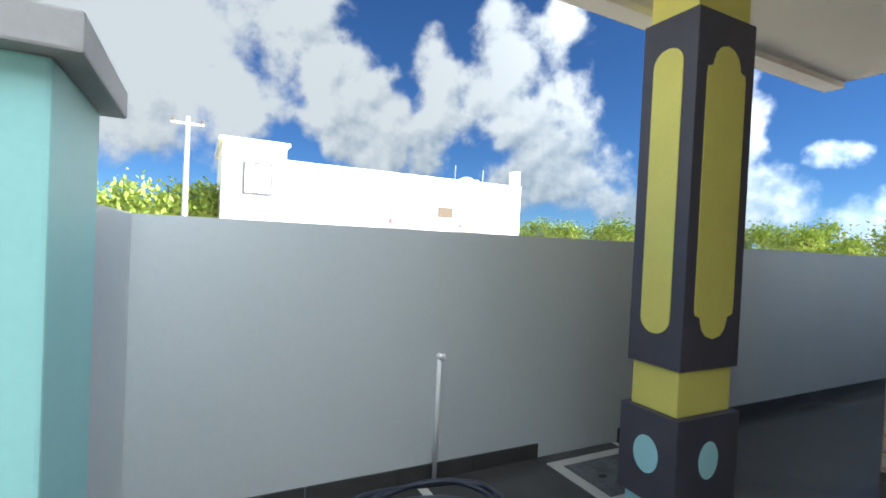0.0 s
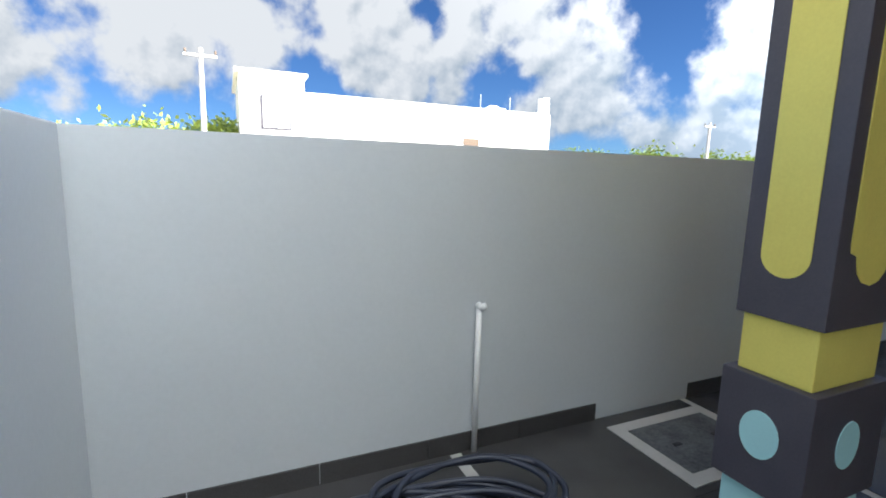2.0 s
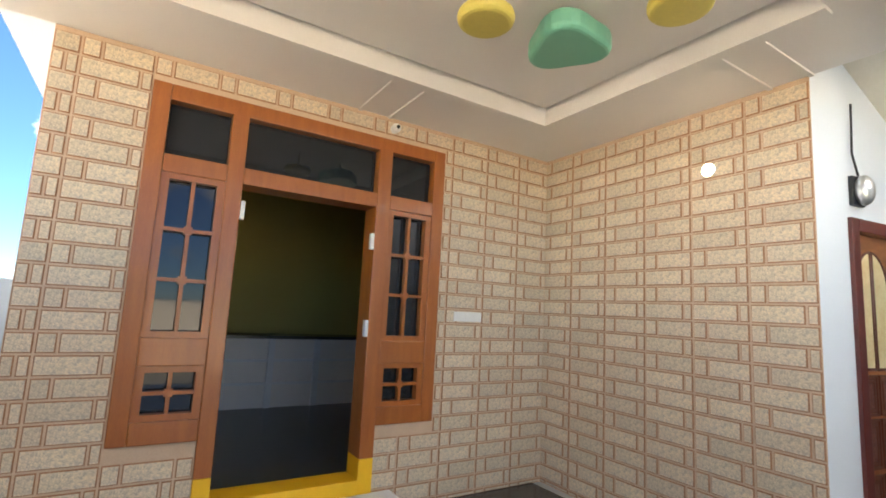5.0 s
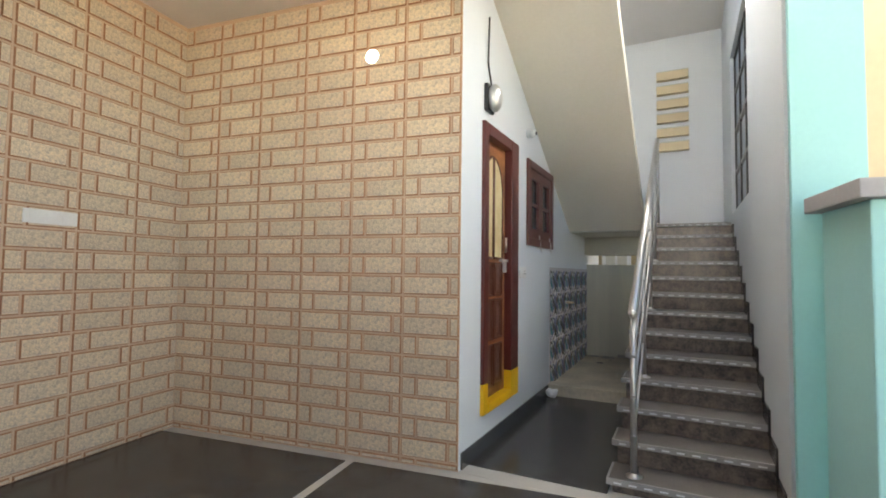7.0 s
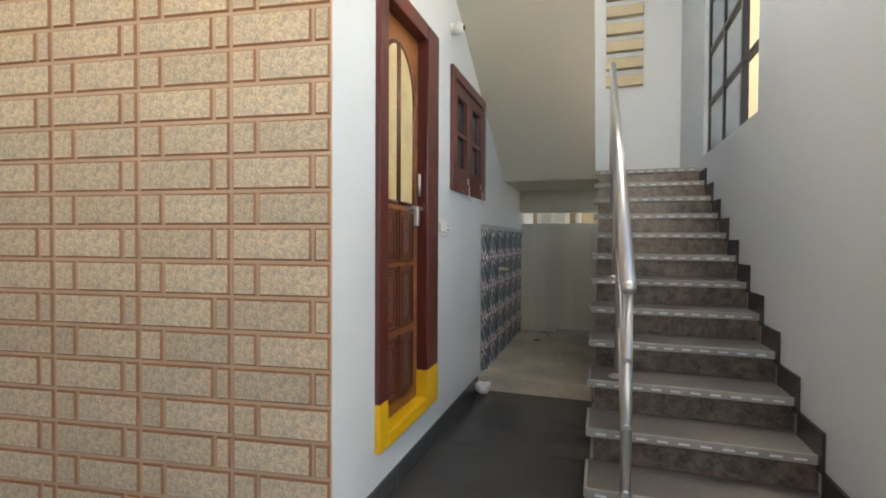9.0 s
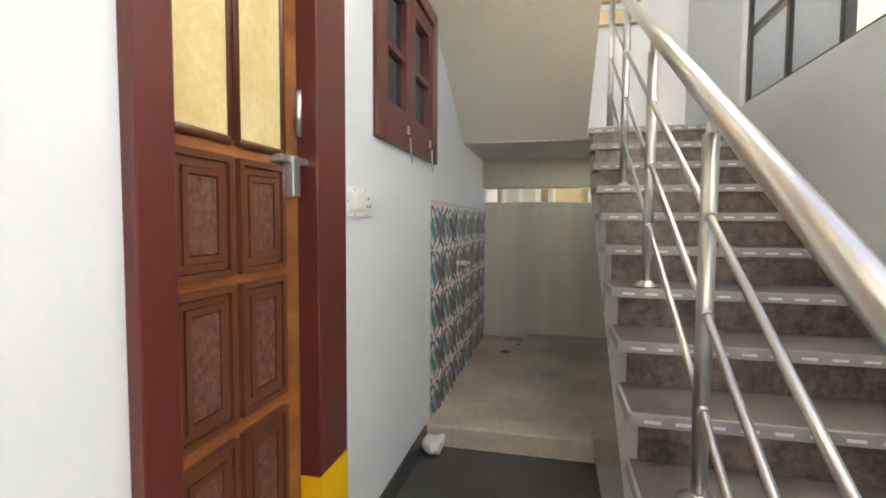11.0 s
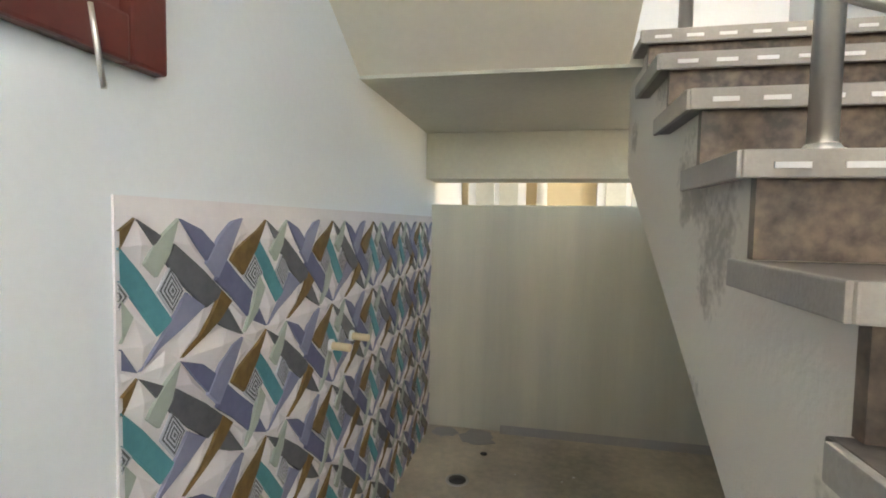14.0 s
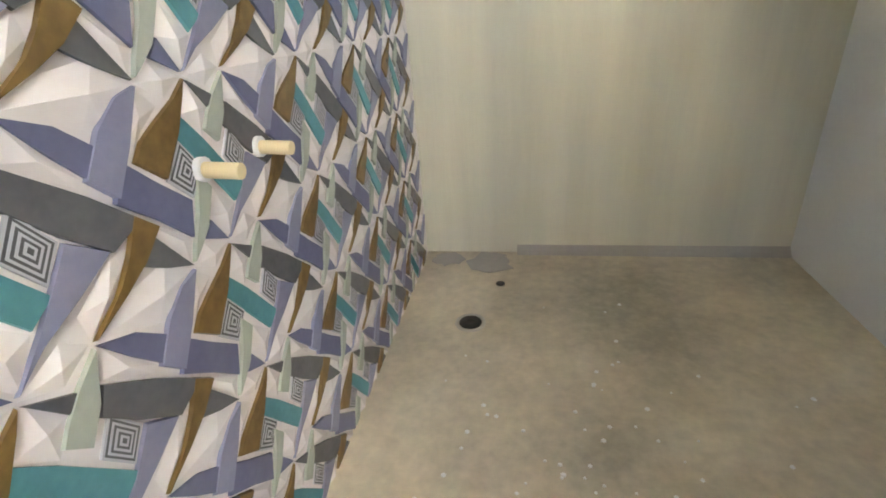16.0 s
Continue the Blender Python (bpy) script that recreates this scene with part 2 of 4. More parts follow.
# ---- large structure: the porch (skewed frame) ----
solid("ground", B(-400, -400, -0.4, 400, 400, -0.12), SOIL, "dry pale sandy ground reaching the horizon", "ground", PM)
CEIL = 3.20
AX, AEND, BW = -2.35, -4.10, -5.32
# height of the house masses, set so that they shade porch and gate
HOUSE_TOP = 4.7
# main-door wall with its opening (frame fills y -3.56..-1.28)
solid("wall_west", boxes((AX - 0.22, AEND, -0.1, AX, -3.56, 3.5), (AX - 0.22, -1.28, -0.1, AX, 0.2, 3.5), (AX - 0.22, -3.56, 3.0, AX, -1.28, 3.5),
      (AX - 0.22, -3.56, -0.1, AX, -3.03, 0.66), (AX - 0.22, -1.82, -0.1, AX, -1.28, 0.66), (AX - 0.22, -3.03, -0.1, AX, -1.82, 0.16)),
      RIDGE, "porch wall behind buff stone-look tiles", "wall", PM)
solid("wall_north", B(AX, 0.0, -0.1, 0.0, 0.2, 3.5), RIDGE, "porch end wall behind buff stone-look tiles", "wall", PM)
# house wall and roof slab lengthened unseen to x -22, shading the side strip
solid("wall_house_south", B(-22, AEND + 0.0, -0.1, AX - 0.22, AEND + 0.22, 3.5), WHITE, "white outer wall of the house", "wall", PM)
solid("wall_boundary_south", prism(bmesh.new(), [(-14, -0.12), (3.05, -0.12), (3.05, 1.742), (-14, 1.742)], BW - 0.15, BW, "y"), GREY, "grey painted compound wall", "wall", PM)
solid("wall_boundary_east", B(2.87, BW, -0.12, 3.05, -3.80, 1.745, 0.008), GREY, "grey painted compound wall beside the gate", "wall", PM)
solid("roof_slab", boxes((-22, AEND, 3.5, 0.0, 0.2, 3.62), (AX, -4.65, 3.36, 0.75, 0.0, 3.5), (AX, -4.65, 3.15, 0.75, -4.5, 3.36), (0.62, -4.5, 3.15, 0.75, 0.0, 3.36)), OFFWHITE, "offwhite porch roof slab with dropped edge beams", "roof", PM)
# added above the roof, out of view, to keep direct sun off the porch
solid("unseen_sun_block", boxes((-22, -4.6, 3.62, 0.6, 0.2, HOUSE_TOP)), WHITE, "unseen white block over the porch, added to keep the sun off", "wall", PM)
# ceiling with a recessed tray and ribs
solid("ceiling", boxes((AX, -4.5, CEIL, -1.62, 0.0, CEIL + 0.15), (-1.62, -0.74, CEIL, 0.62, 0.0, CEIL + 0.15), (-1.62, -4.5, CEIL, 0.62, -3.55, CEIL + 0.15),
      (0.35, -3.55, CEIL, 0.62, -0.74, CEIL + 0.15), (-1.56, -3.49, CEIL + 0.10, 0.29, -0.80, CEIL + 0.155),
      (AX, -2.13, CEIL - 0.012, -1.62, -2.10, CEIL), (AX, -1.86, CEIL - 0.012, -1.62, -1.83, CEIL),
      (-0.24, -0.74, CEIL - 0.012, -0.21, 0, CEIL), (0.0, -0.74, CEIL - 0.012, 0.03, 0, CEIL)),
      OFFWHITE, "offwhite plaster ceiling with a recessed tray", "ceiling", PM)
cove = bmesh.new()
for r in ((-1.71, -3.55, -1.62, -0.65), (-1.62, -0.74, 0.35, -0.65)):
    box(cove, r[0], r[1], CEIL - 0.02, r[2], r[3], CEIL)
solid("cove_trim", cove, OFFWHITE, "white plaster cove moulding", "trim", PM)
# room behind the main door
solid("room_walls", boxes((-6.2, AEND + 0.22, -0.1, -6.0, 0.4, 3.4), (-6.0, 0.2, -0.1, AX - 0.22, 0.4, 3.4), (-6.0, AEND + 0.22, -0.1, AX - 0.22, AEND + 0.3, 3.4)), ROOMY, "mustard painted walls of the dim room", "wall", PM)
solid("room_ceiling", B(-6.2, AEND + 0.22, 3.3, AX - 0.22, 0.4, 3.4), OFFWHITE, "white ceiling of the dim room", "ceiling", PM)
solid("room_floor", B(-6.0, AEND + 0.3, -0.1, AX - 0.22, 0.2, 0.2), GRANITE, "black polished floor of the room", "floor", PM)

# ---- large structure: the stair passage (square frame) ----
XR = 1.71
BACK = 4.32
solid("wall_passage", boxes((-0.22, 0.0, -0.1, 0.0, 0.345, HOUSE_TOP), (-0.22, 0.345, 2.32, 0.0, 1.11, HOUSE_TOP), (-0.22, 1.11, -0.1, 0.0, 1.40, HOUSE_TOP),
      (-0.22, 1.40, -0.1, 0.0, 2.31, 1.49), (-0.22, 1.40, 2.28, 0.0, 2.31, HOUSE_TOP), (-0.22, 2.31, -0.1, 0.0, 9.0, HOUSE_TOP), (-0.22, 0.345, -0.1, 0.0, 1.11, 0.25)),
      WHITE, "white painted side wall of the house", "wall")
# unseen mass that helps to block the sun from the north-west
solid("wall_house_core", B(-9, 0.6, -0.1, -0.9, 9.0, HOUSE_TOP), WHITE, "plain unseen body of the house that blocks the sun", "wall")
solid("wall_back", B(0.0, BACK, -0.1, XR + 0.2, BACK + 0.15, 1.37, 0.006), STREAKED, "grey cement compound wall behind the wash area", "wall")
solid("wall_stair_east", boxes((XR, 0.02, -0.1, XR + 0.2, 1.5, 4.4), (XR, 1.5, -0.1, XR + 0.2, 2.95, 1.87), (XR, 1.5, 3.5, XR + 0.2, 2.95, 4.4), (XR, 2.95, -0.1, XR + 0.2, 3.45, 4.4), (XR, 3.45, -0.1, XR + 0.2, BACK + 0.15, 1.37), (XR, 3.45, 1.72, XR + 0.2, BACK + 0.15, 4.4)),
      PALEGREY, "pale grey painted stairwell wall with a window", "wall")
solid("wall_stair_north", boxes((0.0, 4.17, 1.747, XR, BACK + 0.1, 4.4)), WHITE, "white stairwell end wall above the landing", "wall")
solid("beam", B(0.0, 4.17, 1.50, XR, BACK + 0.1, 1.745, 0.006), CEMENT, "grey plastered beam under the landing", "beam")
solid("landing_slab", B(0.0, 3.19, 1.745, XR, 4.17, 1.792), CEMENT, "cement stair landing slab", "slab")
upper = prism(bmesh.new(), [(3.19, 1.755), (3.19, 1.86), (3.05, 1.99), (-0.25, 3.90), (-0.25, 3.76)], 0.0, 0.86, "x")
solid("upper_flight", upper, SOFFIT, "cream underside of the upper stair flight", "stairs")
solid("floor", B(-14, BW, -0.12, 4.2, 0.0, -0.006), STRIP, "pale stone joints under the porch slabs", "floor", PM)
solid("passage_floor_bed", B(0.0, 0.0, -0.10, XR, 2.2, -0.004), STRIP, "pale joints under the passage slabs", "floor")
solid("wash_floor", B(0.0, 2.22, -0.1, XR, BACK, 0.085), SCREED, "damp stained cement floor of the wash area", "floor")
solid("wash_curb", B(0.0, 2.14, -0.1, 0.86, 2.30, 0.11, 0.012), SCREED, "low cement curb before the wash area", "curb")

solid("wall_understair", prism(bmesh.new(), [(1.3, -0.05), (4.318, -0.05), (4.318, 1.37), (3.25, 1.36), (1.3, 0.12)], 1.53, XR - 0.002, "x"), WHITE, "pale wall under the stairs", "wall")
# slab added out of view to dim the stairwell's upper walls
solid("stair_head_shade_slab", B(0.0, 2.3, 4.402, XR + 0.2, BACK + 0.1, 4.52), OFFWHITE, "plain white slab added unseen over the stair head to cut skylight", "roof")
# ---- stairs ----
SX0, SX1 = 0.87, XR
RUN, RISE, Y0, Z0, NST = 0.241, 0.1435, 0.19, 0.075, 13
stair = thing("staircase", "granite-clad cement staircase with grey nosings", "stairs")
side = []
for i in range(NST):
    side += [(Y0 + RUN * i, Z0 + RISE * (i - 1) if i else -0.05), (Y0 + RUN * i, Z0 + RISE * i - 0.03)]
side += [(3.39, Z0 + RISE * 12 - 0.03), (3.39, 1.45), (1.18, 0.085), (1.18, -0.05)]
part("stair_body", prism(bmesh.new(), side, SX0 + 0.03, SX1 - 0.001, "x"), STAIRSIDE, stair, "rough patched cement side of the stairs")
DASH = mesh_of("nosing_dash", B(0, 0, 0, 0.042, 0.003, 0.008), MARBLE)
for i in range(NST):
    y, z = Y0 + RUN * i, Z0 + RISE * i
    end = y + RUN + 0.01 if i < NST - 1 else 4.168
    tr = part("tread", B(SX0 + 0.0, y - 0.025, z - 0.028, SX1 - 0.003, end, z, 0.004), TREAD, stair, "dusty dark granite tread")
    part("nosing", B(SX0 - 0.006, y - 0.035, z - 0.034, SX1 - 0.004, y - 0.022, z + 0.003, 0.003), NOSING, tr, "pale grey anti-slip nosing")
    if i < NST - 1:
        part("nosing_return", B(SX0 - 0.012, y - 0.03, z - 0.034, SX0 - 0.001, y + RUN * 0.95, z + 0.003, 0.003), NOSING, tr)
    for k in range(10):
        x = SX0 + 0.03 + k * 0.08
        o = new("nosing_dash", DASH)
        o.parent = tr
        o.location = (x, y - 0.0375, z - 0.022)
    part("riser", B(SX0 + 0.02, y - 0.012, z - RISE + 0.002, SX1 - 0.004, y + 0.006, z - 0.03), RISER, stair, "mottled brown granite riser")
    if i < NST - 1:
        part("side_skirting", B(SX1 - 0.014, y - 0.065, z - 0.055, SX1 - 0.002, y + RUN - 0.067, z + 0.10), GRANITE, stair, "black granite stepped skirting")
# ---- stair rail ----
rail = thing("stair_rail", "stainless steel stair handrail with three bars", "railing")
SL = RISE / RUN
RX = 1.0


def nose(y):
    return Z0 + (y - Y0) * SL


posts = [(0, 0.93), (3, 0.88), (6, 0.88), (9, 0.88), (12, 0.88)]
for i, h in posts:
    y = Y0 + RUN * i + 0.06
    z = Z0 + RISE * i
    po = part("post", tube(bmesh.new(), (RX, y, z), (RX, y, z + h), 0.019), STEEL, rail)
    part("base_flange", lathe(bmesh.new(), [(0.046, 0), (0.046, 0.006), (0.024, 0.016), (0.021, 0.022)], (RX, y, z)), STEEL, po, "round steel base flange")
    part("saddle", tube(bmesh.new(), (RX, y, z + h - 0.05), (RX, y, z + h + 0.04), 0.012), STEEL, po)
ya, yb = Y0 + 0.03, Y0 + RUN * 12 + 0.1
hr = tube(bmesh.new(), (RX, ya, nose(ya) + 0.92), (RX, yb, nose(yb) + 0.92), 0.027, 18)
ball(hr, (RX, ya, nose(ya) + 0.92), 0.027)
part("handrail", hr, STEEL, rail, "thick polished handrail")
for off in (0.20, 0.43, 0.66):
    br = tube(bmesh.new(), (RX, ya + 0.05, nose(ya + 0.05) + off), (RX, yb, nose(yb) + off), 0.0095, 10)
    ball(br, (RX, ya + 0.05, nose(ya + 0.05) + off), 0.012)
    for i, h in posts:
        y = Y0 + RUN * i + 0.06
        tube(br, (RX, y - 0.02, nose(y - 0.02) + off), (RX, y + 0.02, nose(y + 0.02) + off), 0.0155, 10)
    part("bar", br, STEEL, rail)

# ---- porch pillar ----
PX, PY = 0.008, -4.19
PHX, PHY = 0.250, 0.175      # half widths of the shaft
pillar = thing("porch_pillar", "square porch pillar painted charcoal yellow and aqua", "pillar", PM @ Matrix.Translation((PX, PY, 0)))


def sq(h, z0, z1, bevel=0.006):
    a, b = h - 0.175 + PHX, h - 0.175 + PHY
    return B(-a, -b, z0, a, b, z1, bevel)


part("plinth_skirting", sq(0.172, -0.005, 0.10), GRANITE, pillar, "black granite skirting")
part("base_block", sq(0.158, 0.10, 0.28), AQUA, pillar, "pale aqua base block")
part("medallion_block", sq(0.192, 0.27, 0.775), DARK, pillar, "charcoal block with aqua medallions")
part("band", sq(0.152, 0.775, 1.03), YELLOW, pillar, "yellow neck band")
part("shaft", sq(0.175, 1.03, 2.98), DARK, pillar, "charcoal shaft")
part("capital", sq(0.15, 2.98, 3.19), YELLOW, pillar, "yellow capital band")


def outline(kind, w):
    """Half-round ended or waved panel outline in (u, z)."""
    z0, z1 = 1.21, 2.80
    pts = []
    n = 12
    if kind == "round":
        for k in range(n + 1):
            a = math.pi + math.pi * k / n
            pts.append((w * math.cos(a), z0 + 0.09 + w * 0.95 * math.sin(a)))
        for k in range(n + 1):
            a = math.pi * k / n
            pts.append((w * math.cos(a), z1 - 0.09 + w * 0.95 * math.sin(a)))
    else:
        half = [(0.0, -0.10), (0.34, -0.085), (0.57, -0.05), (0.66, -0.01), (0.70, 0.02), (0.96, 0.035), (1.0, 0.07)]
        half = [(u * w, v) for u, v in half]
        pts = [(-u, z0 + 0.09 + v) for u, v in half[::-1]] + [(u, z0 + 0.09 + v) for u, v in half[1:]]
        pts += [(u, z1 - 0.09 - v) for u, v in half[::-1]] + [(-u, z1 - 0.09 - v) for u, v in half[1:]]
    return pts


for k, kind in enumerate(("round", "wave", "round", "wave")):
    m = Matrix.Rotation(math.pi / 2 * k, 4, "Z")
    far = PHY if k % 2 else PHX
    ob = part("inset_panel", prism(bmesh.new(), outline(kind, PHX - 0.083 if k % 2 else PHY - 0.08), far - 0.003, far + 0.005, "x"), YELLOW, pillar, "raised yellow panel with shaped ends")
    ob.matrix_local = m
    c = bmesh.new()
    pts = [(0.082 * math.cos(2 * math.pi * j / 28), 0.53 + 0.105 * math.sin(2 * math.pi * j / 28)) for j in range(28)]
    prism(c, pts, far + 0.014, far + 0.021, "x")
    ob = part("medallion", c, AQUA, pillar, "pale aqua oval medallion")
    ob.matrix_local = m

# ---- gate pillars and end wall ----


def gate_pillar(name, x0, y0, x1, y1, h, label, group="gate pillars"):
    p = thing(name, label, "gate pillar", PM @ Matrix.Translation(((x0 + x1) / 2, (y0 + y1) / 2, 0)), group)
    hx, hy = (x1 - x0) / 2, (y1 - y0) / 2
    part("shaft", B(-hx, -hy, -0.12, hx, hy, h, 0.008), CYAN, p, "aqua painted shaft")
    cap = bmesh.new()
    box(cap, -hx - 0.05, -hy - 0.05, h, hx + 0.05, hy + 0.05, h + 0.07, 0.006)
    part("cap", cap, CAPCON, p, "grey moulded cap")
    return p


gate_pillar("gate_pillar", 2.785, -3.80, 3.21, -3.37, 1.95, "aqua gate pillar with a grey cap")
gate_pillar("gate_pillar", 1.78, -0.80, 2.22, -0.38, 1.52, "short aqua gate pillar with a pale cap beside the stairs")
solid("wall_stair_end", B(XR + 0.015, -0.03, -0.1, XR + 0.30, 0.018, 4.4, 0.006), CYAN, "aqua painted end of the stairwell wall", "wall")
# ---- main door ----
door = thing("main_door_frame", "varnished teak door frame with sidelights and open doorway", "door", PM)
T0, T1 = AX - 0.20, AX + 0.03
# upright and cross members: y0, z0, y1, z1
for n, y0, z0, y1, z1 in (("stile", -3.56, 0.66, -3.45, 3.0), ("stile", -3.06, 0.42, -2.95, 2.9), ("stile", -1.92, 0.42, -1.80, 2.9), ("stile", -1.39, 0.66, -1.28, 3.0),
                          ("head", -3.45, 2.89, -1.39, 3.0), ("transom_rail", -3.45, 2.40, -3.06, 2.52), ("transom_rail", -2.95, 2.40, -1.92, 2.52), ("transom_rail", -1.80, 2.40, -1.39, 2.52),
                          ("bottom_rail", -3.45, 0.66, -3.06, 0.80), ("bottom_rail", -1.80, 0.66, -1.39, 0.80), ("middle_rail", -3.45, 1.14, -3.06, 1.32), ("middle_rail", -1.80, 1.14, -1.39, 1.32)):
    part(n, B(T0, y0, z0, T1, y1, z1, 0.008), TEAK, door)
for y0, y1 in ((-3.06, -2.95), (-1.92, -1.80)):
    part("jamb_foot", B(T0 - 0.002, y0, 0.16, T1 + 0.002, y1, 0.42, 0.006), YGOLD, door, "yellow painted foot of the jamb")
part("threshold", B(T0, -2.95, 0.16, T1 + 0.01, -1.92, 0.27, 0.01), YGOLD, door, "yellow painted threshold")
for y0, y1 in ((-3.45, -3.06), (-2.95, -1.92), (-1.80, -1.39)):
    part("transom_pane", B(AX - 0.06, y0 + 0.004, 2.524, AX - 0.05, y1 - 0.004, 2.886), DARKGLASS, door, "dark transom pane")
    gr = bmesh.new()
    for k in range(1, 6):
        z = 2.52 + 0.37 * k / 6
        tube(gr, (AX - 0.10, y0, z), (AX - 0.10, y1, z), 0.006, 8)
    part("transom_grille", gr, BLACK, door, "thin dark bars")


def sidelight(y0, y1, z0, z1, rows):
    """A pierced wooden panel: two columns of openings with rosettes between."""
    w = bmesh.new()
    ym = (y0 + y1) / 2
    box(w, AX - 0.05, y0, z0, AX + 0.012, y0 + 0.05, z1)
    box(w, AX - 0.05, y1 - 0.05, z0, AX + 0.012, y1, z1)
    box(w, AX - 0.05, y0 + 0.05, z0, AX + 0.012, y1 - 0.05, z0 + 0.04)
    box(w, AX - 0.05, y0 + 0.05, z1 - 0.04, AX + 0.012, y1 - 0.05, z1)
    box(w, AX - 0.04, ym - 0.012, z0 + 0.04, AX + 0.006, ym + 0.012, z1 - 0.04)
    for k in range(1, rows):
        z = z0 + 0.04 + (z1 - z0 - 0.08) * k / rows
        box(w, AX - 0.04, y0 + 0.05, z - 0.012, AX + 0.004, y1 - 0.05, z + 0.012)
        pts = [(ym + 0.036 * math.cos(a) * (1 if j % 2 else 0.7), z + 0.036 * math.sin(a) * (1 if j % 2 else 0.7)) for j, a in ((j, math.pi / 4 * j) for j in range(8))]
        prism(w, pts, AX - 0.03, AX + 0.010, "x")
    part("sidelight_lattice", w, TEAK, door, "pierced teak lattice with rosettes")
    part("sidelight_pane", B(AX - 0.075, y0 + 0.01, z0 + 0.01, AX - 0.068, y1 - 0.01, z1 - 0.01), DARKGLASS, door, "dark reflecting pane")


for y0, y1 in ((-3.45, -3.06), (-1.80, -1.39)):
    sidelight(y0, y1, 1.32, 2.40, 3)
    sidelight(y0, y1, 0.80, 1.14, 2)
for y, z in ((-2.935, 2.15), (-1.935, 2.05), (-1.935, 1.35)):
    part("hinge", B(AX - 0.01, y - 0.014, z, AX + 0.034, y + 0.014, z + 0.13, 0.003), PVC, door, "pale steel hinge")
steps = thing("entrance_step", "white marble entrance step below the main door", "step", PM)
part("step_block", B(AX + 0.002, -3.12, -0.004, AX + 0.42, -1.66, 0.12, 0.006), MARBLE, steps)
part("step_top", B(AX + 0.002, -3.15, 0.12, AX + 0.45, -1.63, 0.155, 0.008), MARBLE, steps)
# room contents through the doorway
led = thing("display_ledge", "white masonry ledge with a black granite top", "ledge", PM)
part("ledge_front", B(-5.99, -3.3, 0.2, -5.5, 0.1, 1.10), OFFWHITE, led)
part("ledge_top", B(-5.995, -3.35, 1.10, -5.45, 0.15, 1.14, 0.005), GRANITE, led)
for k in range(6):
    part("ledge_divider", B(-5.52, -3.2 + k * 0.62, 0.2, -5.46, -3.12 + k * 0.62, 1.10), MARBLE, led)
for z in (0.5, 0.8):
    part("ledge_shelf", B(-5.5, -3.3, z, -5.46, 0.1, z + 0.03), MARBLE, led)

# ---- wall fittings of the porch ----


def bullet_cam(m, label):
    c = thing("security_camera", label, "camera", m)
    part("mount", lathe(bmesh.new(), [(0.035, 0), (0.035, 0.012), (0.02, 0.02)], (0, 0, 0)), PVC, c)
    b = bmesh.new()
    ball(b, (0, 0, 0.045), 0.04, sub=3)
    part("dome", b, PVC, c, "white dome")
    part("lens", tube(bmesh.new(), (0, 0.0, 0.07), (0, -0.0, 0.088), 0.016), BLACK, c, "black lens")
    return c


bullet_cam(PM @ Matrix.Translation((AX + 0.008, -1.80, 3.10)) @ Matrix.Rotation(math.pi / 2, 4, "Y"), "small white dome security camera above the door")
sp = thing("switch_plate", "white horizontal switch plate on the stone tiles", "switch", PM)
part("plate", B(AX + 0.008, -1.10, 1.50, AX + 0.022, -0.80, 1.585, 0.004), PVC, sp)
for k in range(3):
    part("rocker", B(AX + 0.022, -1.07 + k * 0.09, 1.52, AX + 0.027, -1.01 + k * 0.09, 1.565, 0.002), PVC, sp)
wl = thing("wall_lamp", "small round white wall lamp glowing on the tiles", "lamp", PM)
part("rim", tube(bmesh.new(), (-0.65, 0.0, 2.72), (-0.65, -0.02, 2.72), 0.052, 24), PVC, wl)
lb = bmesh.new()
ball(lb, (-0.65, -0.018, 2.72), 0.046, (1, 0.5, 1), 3)
part("bulb", lb, glow("warm_bulb", (1.0, 0.88, 0.66), 5.0), wl, "glowing diffuser")
# ---- ceiling lamp cluster ----
for (lx, ly, r, mat, h, lab) in ((-0.55, -1.60, 0.22, LIME, 0.20, "green leaf-shaped hanging lamp shade"), (-0.62, -2.12, 0.15, LAMPY, 0.12, "yellow round ceiling lamp shade"), (0.02, -1.44, 0.15, LAMPY, 0.12, "yellow round ceiling lamp shade")):
    lp = thing("ceiling_lamp", lab, "lamp", PM, "ceiling lamps")
    sh = bmesh.new()
    n = 30
    pts = []
    for j in range(n):
        a = 2 * math.pi * j / n
        q = r * (1 - 0.14 * math.cos(3 * a)) if mat is LIME else r
        pts.append((lx + q * math.cos(a + 2.2), ly + q * math.sin(a + 2.2)))
    prism(sh, pts, 3.06, 3.06 + h * 0.6, "z")
    es = [e for e in sh.edges if abs(e.verts[0].co.z - e.verts[1].co.z) < 1e-5]
    bmesh.ops.bevel(sh, geom=es, offset=0.03, segments=3, profile=0.5, affect="EDGES")
    part("shade", sh, mat, lp)
    part("stem", tube(bmesh.new(), (lx, ly, 3.06 + h * 0.55), (lx, ly, CEIL + 0.10), 0.008), BLACK, lp)

# ---- passage door (closed, set back in a maroon frame) ----
pd = thing("passage_door", "carved teak door with amber glass in a maroon frame", "door")
for n, y0, z0, y1, z1 in (("jamb", 0.345, 0.46, 0.43, 2.32), ("jamb", 0.93, 0.46, 1.11, 2.32), ("head", 0.43, 2.235, 0.93, 2.32)):
    part(n, B(-0.16, y0, z0, 0.025, y1, z1, 0.006), MAROON, pd, "maroon painted frame")
for y0, y1 in ((0.345, 0.43), (0.93, 1.11)):
    part("jamb_foot", B(-0.162, y0, 0.25, 0.027, y1, 0.46, 0.005), YGOLD, pd, "yellow painted foot of the jamb")
